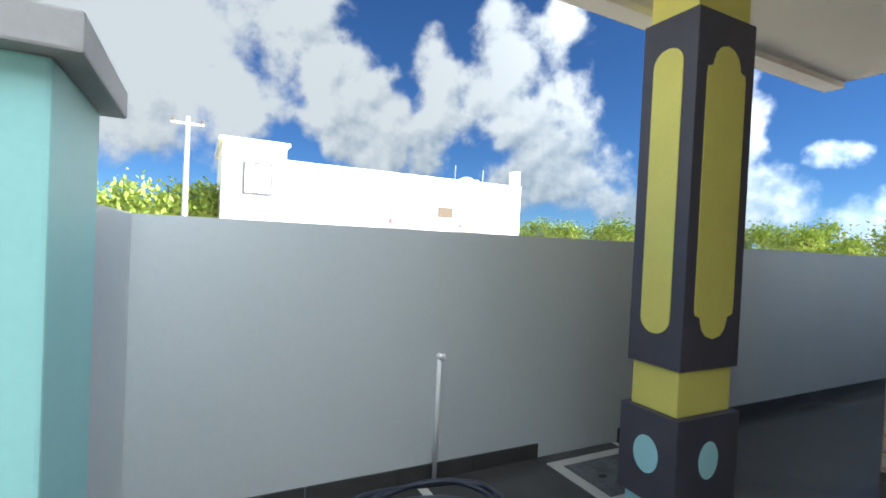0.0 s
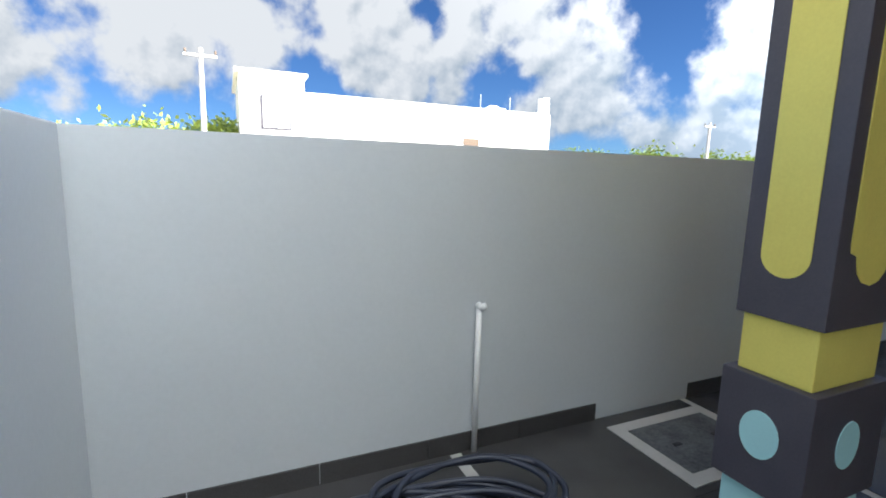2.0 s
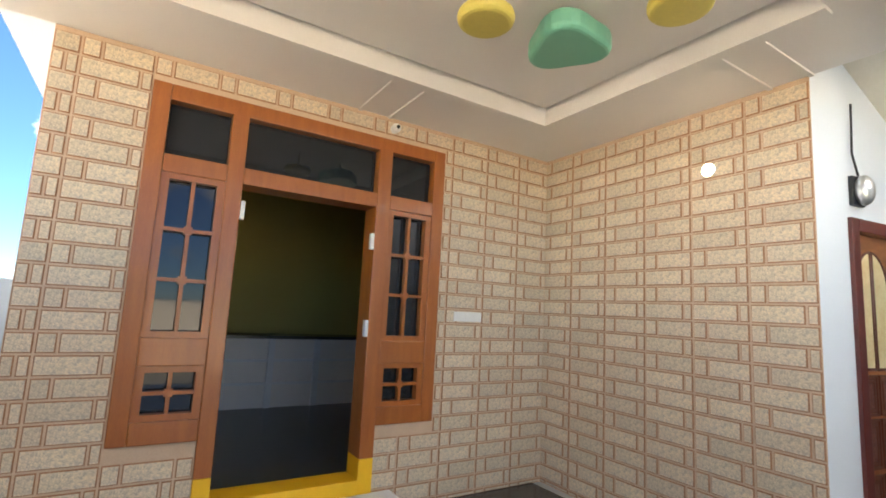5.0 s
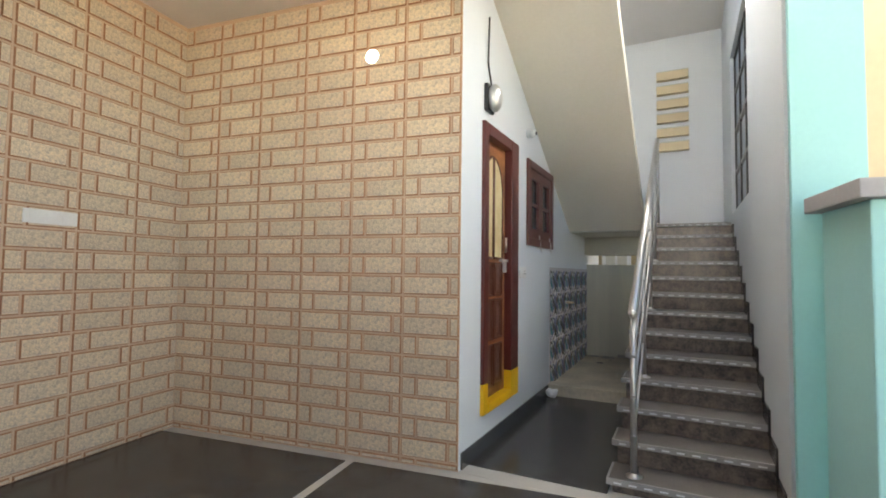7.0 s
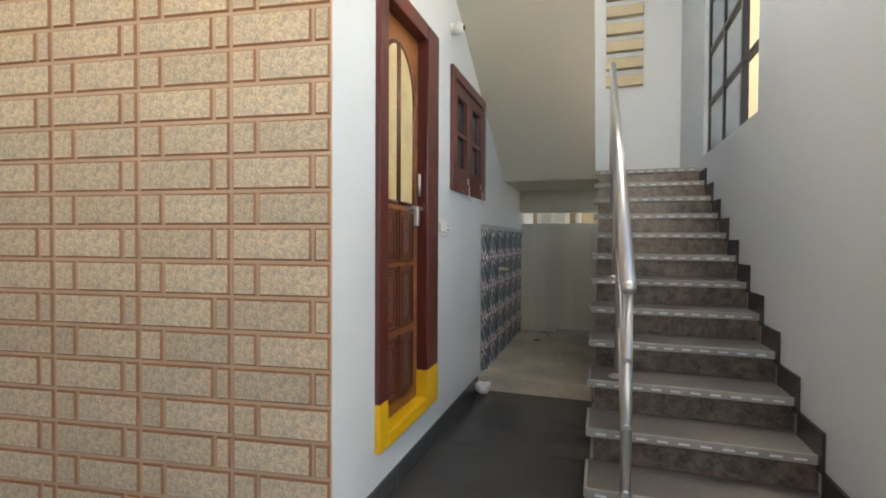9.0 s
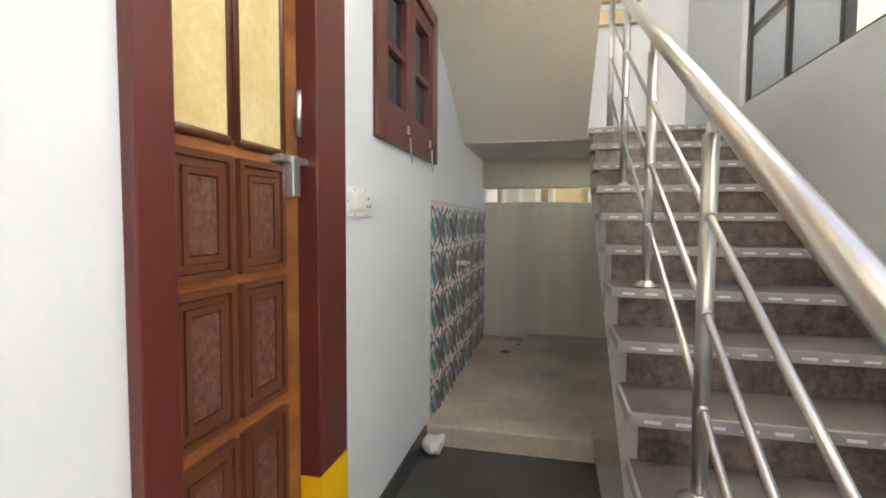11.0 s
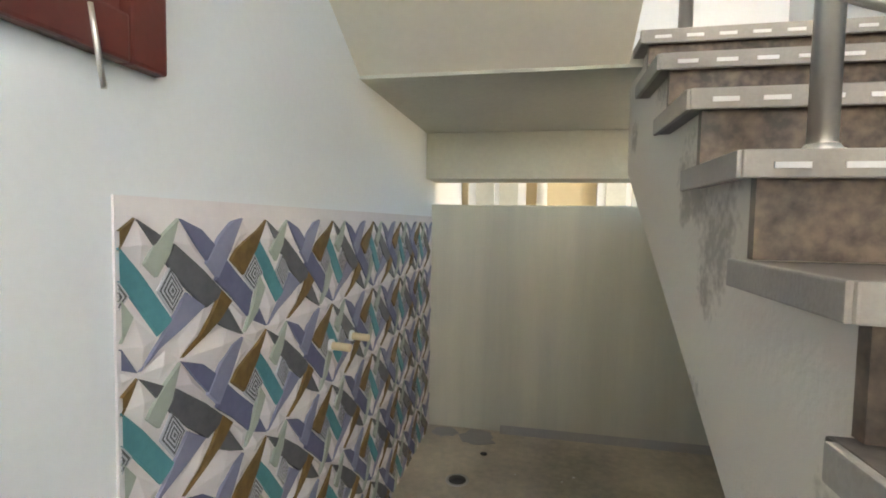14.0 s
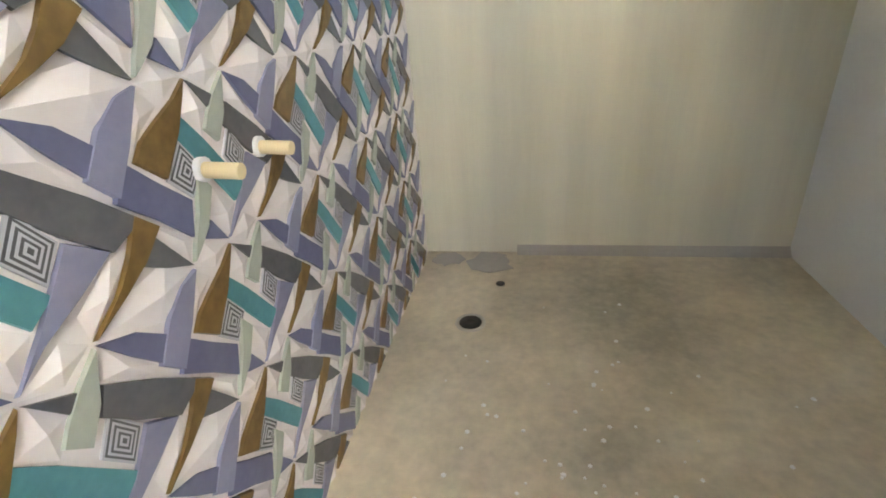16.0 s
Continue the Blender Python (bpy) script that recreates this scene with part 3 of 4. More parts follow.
part("threshold", B(-0.16, 0.43, 0.25, 0.03, 0.93, 0.315, 0.006), YGOLD, pd, "yellow painted threshold")
lf = part("leaf", B(-0.075, 0.432, 0.317, -0.035, 0.928, 2.233, 0.003), TEAKX, pd, "golden teak leaf")


def raised(y0, z0, y1, z1):
    f = bmesh.new()
    for k, (o, x) in enumerate(((0.0, -0.020), (0.018, -0.026), (0.034, -0.022))):
        box(f, -0.036, y0 + o, z0 + o, x, y1 - o, z0 + o + 0.014)
        box(f, -0.036, y0 + o, z1 - o - 0.014, x, y1 - o, z1 - o)
        box(f, -0.036, y0 + o, z0 + o + 0.014, x, y0 + o + 0.014, z1 - o - 0.014)
        box(f, -0.036, y1 - o - 0.014, z0 + o + 0.014, x, y1 - o, z1 - o - 0.014)
    part("panel_moulding", f, MOULD, lf, "dark stepped moulding")
    part("carved_panel", B(-0.036, y0 + 0.05, z0 + 0.05, -0.024, y1 - 0.05, z1 - 0.05, 0.004), CARVED, lf, "dark carved panel")


for y0, y1 in ((0.46, 0.640), (0.662, 0.842)):
    for z0, z1 in ((0.39, 0.70), (0.735, 1.04), (1.06, 1.315)):
        raised(y0, z0, y1, z1)
    ym = 0.651
    n = 10
    pts = [(y0, 1.35), (y1, 1.35)]
    R = ym - 0.46
    arc = []
    for k in range(n + 1):
        y = y1 + (y0 - y1) * k / n
        arc.append((y, 1.86 + 0.26 * math.sqrt(max(0.0, 1 - ((y - ym) / (R + 0.002)) ** 2))))
    part("arched_pane", prism(bmesh.new(), pts + arc, -0.036, -0.028, "x"), AMBER, lf, "amber pebbled glass")
    f = bmesh.new()
    for (a, b) in zip(pts[1:] + arc, arc + [pts[0]]):
        tube(f, (-0.03, a[0], a[1]), (-0.03, b[0], b[1]), 0.010, 6)
    tube(f, (-0.03, y0, 1.35), (-0.03, y1, 1.35), 0.010, 6)
    part("pane_bead", f, MOULD, lf)
lk = part("lock", B(-0.036, 0.80, 1.325, -0.005, 0.945, 1.345, 0.004), STEEL, pd, "steel latch bolt")
part("padlock", B(-0.03, 0.845, 1.24, 0.002, 0.88, 1.345, 0.006), STEEL, lk, "small steel hasp")
part("pull_handle", tube(bmesh.new(), (-0.012, 0.895, 1.40), (-0.012, 0.895, 1.52), 0.009), STEEL, pd, "steel pull handle")
# passage window
pw = thing("passage_window", "maroon wooden window with two shutters and bars", "window")
for n, y0, z0, y1, z1 in (("frame_side", 1.40, 1.49, 1.47, 2.28), ("frame_side", 2.24, 1.49, 2.31, 2.28), ("frame_head", 1.47, 2.21, 2.24, 2.28), ("frame_sill", 1.47, 1.49, 2.24, 1.56)):
    part(n, B(-0.14, y0, z0, 0.022, y1, z1, 0.006), MAROON, pw)
for y0, y1 in ((1.475, 1.853), (1.857, 2.235)):
    sh = part("shutter", boxes((-0.03, y0, 1.565, 0.008, y0 + 0.07, 2.205), (-0.03, y1 - 0.07, 1.565, 0.008, y1, 2.205), (-0.03, y0 + 0.07, 1.565, 0.008, y1 - 0.07, 1.655), (-0.03, y0 + 0.07, 2.125, 0.008, y1 - 0.07, 2.205), (-0.028, y0 + 0.07, 1.87, 0.004, y1 - 0.07, 1.895)), MAROON, pw, "maroon shutter frame")
    part("pane", B(-0.022, y0 + 0.06, 1.65, -0.016, y1 - 0.06, 2.13), DARKGLASS, sh, "dark pane")
    hk = tube(bmesh.new(), (0.014, y1 - 0.06, 1.60), (0.014, y1 - 0.06, 1.545), 0.005, 8)
    tube(hk, (0.022, y1 - 0.06, 1.548), (0.026, y1 - 0.045, 1.44), 0.004, 8)
    part("hook", hk, STEEL, sh, "steel hook stay")
# passage fittings
sw = thing("switch_box", "white modular switch and socket plate", "switch")
part("plate", B(0.0, 1.135, 1.192, 0.014, 1.355, 1.292, 0.004), PVC, sw)
part("inner_frame", B(0.014, 1.155, 1.212, 0.018, 1.335, 1.272, 0.002), PVC, sw)
for k in range(3):
    part("rocker", B(0.018, 1.162 + k * 0.04, 1.218, 0.023, 1.198 + k * 0.04, 1.266, 0.002), PVC, sw)
sk = bmesh.new()
for u, v in ((1.308, 1.256), (1.296, 1.230), (1.320, 1.230)):
    tube(sk, (0.017, u, v), (0.0195, u, v), 0.005, 10)
part("socket_hole", sk, BLACK, sw, "dark socket holes")
for u, v in ((1.145, 1.242), (1.345, 1.242), (1.2, 1.283), (1.29, 1.283), (1.2, 1.201), (1.29, 1.201)):
    part("screw", tube(bmesh.new(), (0.013, u, v), (0.0155, u, v), 0.004, 8), CAPCON, sw, "dull screw head")
bullet_cam(Matrix.Translation((0.0, 1.42, 2.50)) @ Matrix.Rotation(math.pi / 2, 4, "Y"), "small white camera on the passage wall")
mt = thing("hanging_meter_lamp", "grey glass bulkhead lamp hanging from a wire above the door", "lamp")
b = bmesh.new()
ball(b, (0.06, 0.44, 2.50), 0.075, (0.7, 0.9, 1.35), 3)
part("globe", b, STEEL, mt)
part("back_box", B(0.0, 0.37, 2.40, 0.03, 0.51, 2.60, 0.01), BLACK, mt, "dark back box")
wi = bmesh.new()
for a, c in (((0.03, 0.44, 2.60), (0.02, 0.40, 2.75)), ((0.02, 0.40, 2.75), (0.02, 0.42, 3.1))):
    tube(wi, a, c, 0.007, 8)
part("cable", wi, BLACK, mt, "black cable")
# skirting of the passage
for k in range(4):
    solid("baseboard", B(0.0, 0.03 + k * 0.53, -0.004, 0.012, 0.03 + k * 0.53 + 0.526, 0.10, 0.002), GRANITE, "black granite skirting slab", "baseboard")
rag = thing("rag", "crumpled white cloth lying by the wall", "cloth")
b = bmesh.new()
ball(b, (0.07, 2.06, 0.045), 0.055, (1, 1.5, 0.8), 3)
for v in b.verts:
    v.co += Vector(noise.noise_vector(v.co * 22)) * 0.022
part("cloth", b, MARBLE, rag)
# stairwell window and wall slots
win = thing("window_stairwell", "black steel framed stairwell window with pale panes", "window")
for y in (1.5, 1.95, 2.42, 2.91):
    part("mullion", B(XR + 0.03, y, 1.87, XR + 0.07, y + 0.035, 3.5), BLACK, win)
for z in (1.87, 2.28, 2.70, 3.10, 3.465):
    part("glazing_bar", B(XR + 0.032, 1.535, z, XR + 0.068, 2.91, z + 0.03), BLACK, win)
FROST = material("frosted_pane", (0.50, 0.56, 0.62), 0.25, scale=2, fine=30, bump=0.05)
for z in (1.90, 2.31, 2.73, 3.13):
    part("pane", B(XR + 0.046, 2.46, z, XR + 0.052, 2.90, z + 0.36), FROST, win, "grey frosted pane")
    part("pane", B(XR + 0.046, 1.99, z, XR + 0.052, 2.41, z + 0.36), FROST, win, "grey frosted pane")
for k in range(6):
    z = 2.86 + k * 0.19
    lv = thing("wall_louvre", "cream projecting louvre band on the stairwell wall", "louvre", ID, "stairwell louvres")
    part("band", B(0.95, 4.10, z, 1.33, 4.169, z + 0.11, 0.006), CREAM, lv)
    # solid grey strip that paints the shade between two bands
    part("gap_shade_strip", B(0.95, 4.14, z + 0.11, 1.33, 4.168, z + 0.135), CEMENT, lv)

# ---- wash area ----


def splash(name, x, y, r, seed, mat, label, m=PM, z=0.0):
    """A thin ragged patch of set mortar."""
    rng = random.Random(seed)
    pts = [(x + r * (0.55 + 0.6 * rng.random()) * math.cos(2 * math.pi * k / 18), y + r * 0.8 * (0.55 + 0.6 * rng.random()) * math.sin(2 * math.pi * k / 18)) for k in range(18)]
    return solid(name, prism(bmesh.new(), pts, z - 0.003, z + 0.004, "z"), mat, label, "mortar", m, "")


for y, z in ((2.941, 0.90), (3.097, 0.893)):
    tp = thing("tap_stub", "cream plastic pipe stub sticking out of the tiles", "tap", ID, "tap stubs")
    part("stub", tube(bmesh.new(), (0.0, y, z), (0.075, y, z - 0.004), 0.012), CREAM, tp)
    part("collar", tube(bmesh.new(), (0.0, y, z), (0.02, y, z), 0.018), MARBLE, tp)
dr = thing("floor_drain", "round dark floor drain hole with a pale rim", "drain")
part("rim", lathe(bmesh.new(), [(0.055, -0.01), (0.055, 0.003), (0.043, 0.004), (0.042, 0.0015)], (0.27, 3.75, 0.085)), STRIP, dr)
part("hole", lathe(bmesh.new(), [(0.040, -0.005), (0.040, 0.0045), (0.01, 0.0048)], (0.27, 3.75, 0.085)), BLACK, dr, "dark hole")
specks = bmesh.new()
srng = random.Random(11)
for k in range(70):
    sx, sy, sr = 0.62 + srng.gauss(0, 0.22), 3.25 + srng.gauss(0, 0.28), 0.003 + 0.005 * srng.random()
    if 0.05 < sx < 1.45:
        bmesh.ops.create_cone(specks, cap_ends=True, segments=6, radius1=sr, radius2=sr * 0.7, depth=0.003, matrix=Matrix.Translation((sx, sy, 0.0862)))
solid("paint_specks", specks, MARBLE, "white paint specks scattered on the cement floor", "paint specks", ID, "stuff")
splash("mortar_patch", 0.30, 4.22, 0.13, 8, CAPCON, "grey mortar droppings along the wash area wall", ID, 0.085)
splash("mortar_patch", 0.12, 4.24, 0.09, 9, CAPCON, "grey mortar droppings along the wash area wall", ID, 0.085)
solid("wall_skirt", prism(bmesh.new(), [(4.322, 0.08), (4.322, 0.125), (4.305, 0.10), (4.285, 0.083)], 0.42, 1.53, "x"), CAPCON, "rough cement fillet at the foot of the wall", "trim")
part("outlet", lathe(bmesh.new(), [(0.018, -0.005), (0.018, 0.003), (0.012, 0.0035)], (0.36, 4.03, 0.085)), BLACK, thing("floor_outlet", "small dark outlet hole in the cement", "drain"))
# blue patterned wall tiles: one relief tile, laid in a grid


def tile_mesh(w, h):
    """Star-burst relief in one tile: pearl sails and kites round two stars, glazed blades between."""
    bm = bmesh.new()
    mats = [PEARL, NAVY, LILAC, BRONZE, TEAL, SLATE, SAGE, FRETTED]
    lilac_pale = 7

    def face(pts, mi, lift, shrink=0.975):
        cx, cy = (sum(p[i] for p in pts) / len(pts) for i in (0, 1))
        lo = [bm.verts.new((0.004, u * w, v * h)) for u, v in pts]
        hi = [bm.verts.new((0.004 + lift, (cx + (u - cx) * shrink) * w, (cy + (v - cy) * shrink) * h)) for u, v in pts]
        n = len(pts)
        fs = [bm.faces.new(hi)] + [bm.faces.new((lo[i], lo[(i + 1) % n], hi[(i + 1) % n], hi[i])) for i in range(n)]
        bmesh.ops.recalc_face_normals(bm, faces=fs)
        if fs[0].normal.x < 0:
            bmesh.ops.reverse_faces(bm, faces=fs)
        for f in fs:
            f.material_index = mi

    def fold(pts, ridge, mi, lift):
        """A pearl sail folded along a ridge from its first corner."""
        n = len(pts)
        vs = [bm.verts.new((0.004, u * w, v * h)) for u, v in pts]
        top = bm.verts.new((0.004 + lift, ridge[0] * w, ridge[1] * h))
        fs = [bm.faces.new((vs[i], vs[(i + 1) % n], top)) for i in range(n)]
        bmesh.ops.recalc_face_normals(bm, faces=fs)
        for f in fs:
            if f.normal.x < 0:
                f.normal_flip()
            f.material_index = mi
    pearl, navy, lilac, bronze, teal, slate, sage = range(7)
    face([(0.25, 0.99), (0.16, 0.90), (0.03, 0.81), (-0.06, 0.74), (-0.11, 0.66), (0.01, 0.52), (0.14, 0.73), (0.22, 0.91)], bronze, 0.006)
    face([(1.0, 1.0), (0.90, 0.97), (0.79, 0.85), (0.69, 0.66), (0.78, 0.53), (0.89, 0.74)], lilac, 0.007)
    face([(0.17, 0.81), (0.12, 0.70), (0.37, 0.21), (0.46, 0.29), (0.27, 0.65)], teal, 0.005)
    face([(0.01, 0.03), (0.04, 0.12), (0.11, 0.28), (0.17, 0.50), (0.23, 0.38), (0.14, 0.17), (0.07, 0.09)], sage, 0.007)
    face([(0.50, 0.99), (0.40, 0.88), (0.33, 0.78), (0.29, 0.70), (0.36, 0.60), (0.44, 0.75)], sage, 0.007)
    face([(0.47, 0.82), (0.67, 0.61), (0.84, 0.40), (0.69, 0.32), (0.55, 0.49), (0.42, 0.69)], slate, 0.006)
    face([(0.51, 0.01), (0.66, 0.16), (0.73, 0.27), (0.81, 0.44), (0.90, 0.33), (0.79, 0.20), (0.67, 0.11)], bronze, 0.007)
    face([(0.26, 0.02), (0.38, 0.19), (0.55, 0.47), (0.68, 0.34), (0.53, 0.23), (0.37, 0.13)], lilac, 0.006)
    face([(-0.16, 0.33), (0.0, 0.02), (-0.13, 0.10), (-0.25, 0.20)], slate, 0.006)
    face([(0.51, 0.99), (0.66, 0.91), (0.79, 0.76), (0.70, 0.67), (0.61, 0.81)], navy, 0.005)
    face([(-0.17, 0.70), (-0.05, 0.54), (0.10, 0.36), (0.05, 0.16), (-0.09, 0.35), (-0.24, 0.52)], navy, 0.006)
    face([(0.17, 0.20), (0.25, 0.02), (0.11, 0.11)], navy, 0.005)
    face([(0.26, 0.98), (0.41, 0.86), (0.35, 0.81)], slate, 0.005)
    # pearl sails, each folded along a ridge
    fold([(0.0, 1.0), (0.08, 0.88), (-0.03, 0.78), (-0.11, 0.66), (-0.15, 0.70)], (-0.04, 0.85), pearl, 0.008)
    fold([(0.51, 0.02), (0.50, 0.15), (0.59, 0.23), (0.69, 0.33), (0.70, 0.23), (0.64, 0.12)], (0.60, 0.16), pearl, 0.008)
    fold([(0.51, 0.0), (0.69, 0.10), (0.88, 0.14), (1.0, 0.0), (0.84, -0.14), (0.76, -0.14)], (0.80, 0.0), pearl, 0.010)
    fold([(-0.14, 0.36), (0.05, 0.16), (0.0, 0.03), (-0.09, 0.20)], (-0.02, 0.18), pearl, 0.007)
    fold([(0.52, 0.98), (0.69, 0.67), (0.66, 0.65), (0.56, 0.74), (0.47, 0.83)], (0.57, 0.80), pearl, 0.008)
    fold([(0.0, 0.01), (0.10, 0.10), (0.25, 0.0), (0.13, -0.09)], (0.12, 0.0), pearl, 0.009)
    fold([(0.26, 0.0), (0.42, 0.10), (0.50, 0.01), (0.38, -0.08)], (0.38, 0.01), pearl, 0.009)
    fold([(0.25, 0.36), (0.37, 0.20), (0.28, 0.01), (0.17, 0.21)], (0.27, 0.18), pearl, 0.009)
    fold([(0.27, 0.98), (0.37, 0.81), (0.28, 0.66), (0.17, 0.81)], (0.27, 0.82), pearl, 0.009)
    # nested diamonds
    for corners in ([(0.13, 0.69), (0.22, 0.51), (0.12, 0.36), (0.01, 0.51)], [(0.45, 0.67), (0.54, 0.48), (0.46, 0.33), (0.37, 0.51)]):
        cu, cv = sum(p[0] for p in corners) / 4, sum(p[1] for p in corners) / 4
        for k in range(8):
            q = 1 - k * 0.125
            face([(cu + (u - cu) * q, cv + (v - cv) * q) for u, v in corners], slate if k % 2 else lilac_pale, 0.003 + 0.0004 * k, 0.985)
    box(bm, 0.0, 0.0, 0.0, 0.004, w, h)
    return mesh_of("wall_tile", bm, *mats)


TW, TH = 0.354, 0.246
TY0, TZ1 = 2.163, 1.270
tiled = solid("tiled_panel", B(0.0, 2.222, 0.085, 0.004, 4.318, TZ1 + 0.03), PEARL, "dado of blue and white star-patterned wall tiles", "wall tiles")
tm = tile_mesh(TW, TH)
cut = bmesh.new()
cut.from_mesh(tm)
bmesh.ops.bisect_plane(cut, geom=list(cut.verts) + list(cut.edges) + list(cut.faces), plane_co=(0, 2.222 - TY0, 0), plane_no=(0, 1, 0), clear_inner=True)
tm_cut = bpy.data.meshes.new("wall_tile")
cut.to_mesh(tm_cut)
cut.free()
for m in tm.materials:
    tm_cut.materials.append(m)
for i in range(6):
    for j in range(5):
        o = new("wall_tile", tm if i else tm_cut)
        o.parent = tiled
        o.location = (0.003, TY0 + i * TW, TZ1 - (j + 1) * TH)

# ---- things by the boundary wall ----
pp = thing("water_pipe", "white plastic riser pipe with an elbow at the wall", "pipe", PM)
pb = tube(bmesh.new(), (1.04, BW + 0.03, 0.0), (1.04, BW + 0.03, 0.87), 0.017)
part("riser_pipe", pb, PVC, pp)
el = tube(bmesh.new(), (1.04, BW + 0.03, 0.86), (1.005, BW + 0.05, 0.875), 0.021)
ball(el, (1.04, BW + 0.03, 0.872), 0.023)
part("elbow", el, PVC, pp)
for y, x0, x1 in ((BW, 0.12, 2.84), (BW, -6.0, -0.75)):
    k = x0
    while k < x1 - 0.01:
        e = min(k + 0.6, x1)
        solid("baseboard", B(k, y, -0.006, e - 0.003, y + 0.012, 0.115, 0.002), GRANITE, "black granite skirting slab", "baseboard", PM)
        k = e
k = BW + 0.02
while k < -4.1:
    solid("baseboard", B(2.838, k, -0.006, 2.85, min(k + 0.6, -4.06) - 0.003, 0.115, 0.002), GRANITE, "black granite skirting slab", "baseboard", PM)
    k += 0.6
# cement splashes and a loose ring on the porch floor
splash("mortar_patch", PX + 0.30, PY - 0.22, 0.12, 3, STRIP, "pale set mortar spilled beside the pillar base")
splash("mortar_patch", 2.45, -4.35, 0.07, 4, STRIP, "pale set mortar spot on the dark slabs")
ring = thing("pipe_ring", "loose white plastic pipe ring on the floor", "ring", PM)
rb = bmesh.new()
for k in range(20):
    a0, a1 = 1.7 * math.pi * k / 20, 1.7 * math.pi * (k + 1) / 20
    tube(rb, (2.52 + 0.065 * math.cos(a0), -4.97 + 0.065 * math.sin(a0), 0.012), (2.52 + 0.065 * math.cos(a1), -4.97 + 0.065 * math.sin(a1), 0.012), 0.011, 8)
part("ring", rb, PVC, ring)
# hose coil lying on a manhole cover
hose = thing("hose_coil", "coil of black rubber water hose on the floor", "hose", PM)
for k in range(15):
    cu = bpy.data.curves.new("hose_loop", "CURVE")
    cu.dimensions, cu.bevel_depth, cu.bevel_resolution = "3D", 0.0155, 3
    s = cu.splines.new("POLY")
    n = 60
    s.points.add(n - 1)
    s.use_cyclic_u = True
    rx, ry = 0.58 + 0.20 * random.random(), 0.38 + 0.15 * random.random()
    cx, cy, ph = 1.74 + 0.16 * (random.random() - 0.5), -4.52 + 0.10 * (random.random() - 0.5), random.random() * 6.3
    if k > 11:
        rx, ry, cx, cy = 0.42, 0.26, 1.28 + 0.05 * k - 0.6, -4.78
    for j in range(n):
        a = 2 * math.pi * j / n
        wob = 1 + 0.05 * math.sin(2 * a + ph) + 0.03 * math.sin(5 * a + 2 * ph)
        s.points[j].co = (cx + rx * wob * math.cos(a), cy + ry * wob * math.sin(a), 0.03 + 0.009 * k + 0.012 * math.sin(3 * a + ph), 1)
    tmp = new("tmp", cu)
    dg = bpy.context.evaluated_depsgraph_get()
    me = bpy.data.meshes.new_from_object(tmp.evaluated_get(dg))
    bpy.data.objects.remove(tmp)
    me.materials.clear()
    me.materials.append(HOSE)
    for p in me.polygons:
        p.use_smooth = True
    lo = new("loop", me)
    lo.parent = hose


def manhole(x0, y0, x1, y1, label):
    t = thing("manhole_cover", label, "manhole cover", PM, "manhole covers")
    part("frame", boxes((x0, y0, -0.006, x1, y0 + 0.09, 0.006), (x0, y1 - 0.09, -0.006, x1, y1, 0.006), (x0, y0 + 0.09, -0.006, x0 + 0.09, y1 - 0.09, 0.006), (x1 - 0.09, y0 + 0.09, -0.006, x1, y1 - 0.09, 0.006)), STRIP, t, "pale cement surround")
    part("lid", B(x0 + 0.09, y0 + 0.09, -0.006, x1 - 0.09, y1 - 0.09, 0.012, 0.004), CEMENT_D, t, "stained dark slab lid")
    for k in (0.3, 0.7):
        part("lifting_ring", B(x0 + (x1 - x0) * k - 0.03, (y0 + y1) / 2 - 0.015, 0.012, x0 + (x1 - x0) * k + 0.03, (y0 + y1) / 2 + 0.015, 0.017, 0.002), BLACK, t)


CEMENT_D = material("stained_slab", (0.15, 0.16, 0.165), 0.6, color2=(0.04, 0.042, 0.045), scale=5, fine=50, bump=0.3, spread=0.3)
manhole(1.25, -4.95, 2.2, -4.1, "stained manhole slab under the hose coil")
manhole(-0.72, -5.2, 0.12, -4.55, "stained manhole slab by the boundary wall")

# ---- distance ----
wh = thing("white_house", "long white single-storey house with a window", "house", PM)
part("wall", B(-22.6, -46, 0, -2.5, -37, 6.75), BRIGHT, wh)
part("tower", B(-2.5, -45, 0, 1.35, -35.6, 7.4), BRIGHT, wh)
part("parapet", B(-2.7, -45.2, 7.4, 1.6, -35.4, 7.62), BRIGHT, wh)
w = part("window", B(-1.65, -35.62, 4.1, 0.15, -35.5, 6.15), DARK, wh)
for k in range(2):
    part("pane", B(-1.53 + k * 0.82, -35.5, 4.22, -0.80 + k * 0.82, -35.46, 6.03), BRIGHT, w)
part("chimney", B(-22.6, -38, 6.75, -22.0, -37.2, 8.1), BRIGHT, wh)
part("vent", B(-15.9, -37.0, 3.6, -14.6, -36.9, 4.4), BARK, wh)
part("sunshade", B(-12.9, -37.0, 2.9, -10.4, -36.4, 3.2), PINK, wh)
part("sunshade", B(-19.2, -37.0, 2.9, -16.5, -36.4, 3.1), PINK, wh)
for x in (-16.3, -19.0):
    part("roof_rod", tube(bmesh.new(), (x, -37.6, 6.75), (x, -37.6, 7.95), 0.035, 8), CAPCON, wh, "thin steel rod on the roof")
part("water_tank", ball(B(-18.5, -38.4, 6.75, -16.9, -37.4, 6.95), (-17.6, -37.9, 6.95), 0.4, (1.5, 1, 0.6)), BRIGHT, wh, "low white tank on the roof")


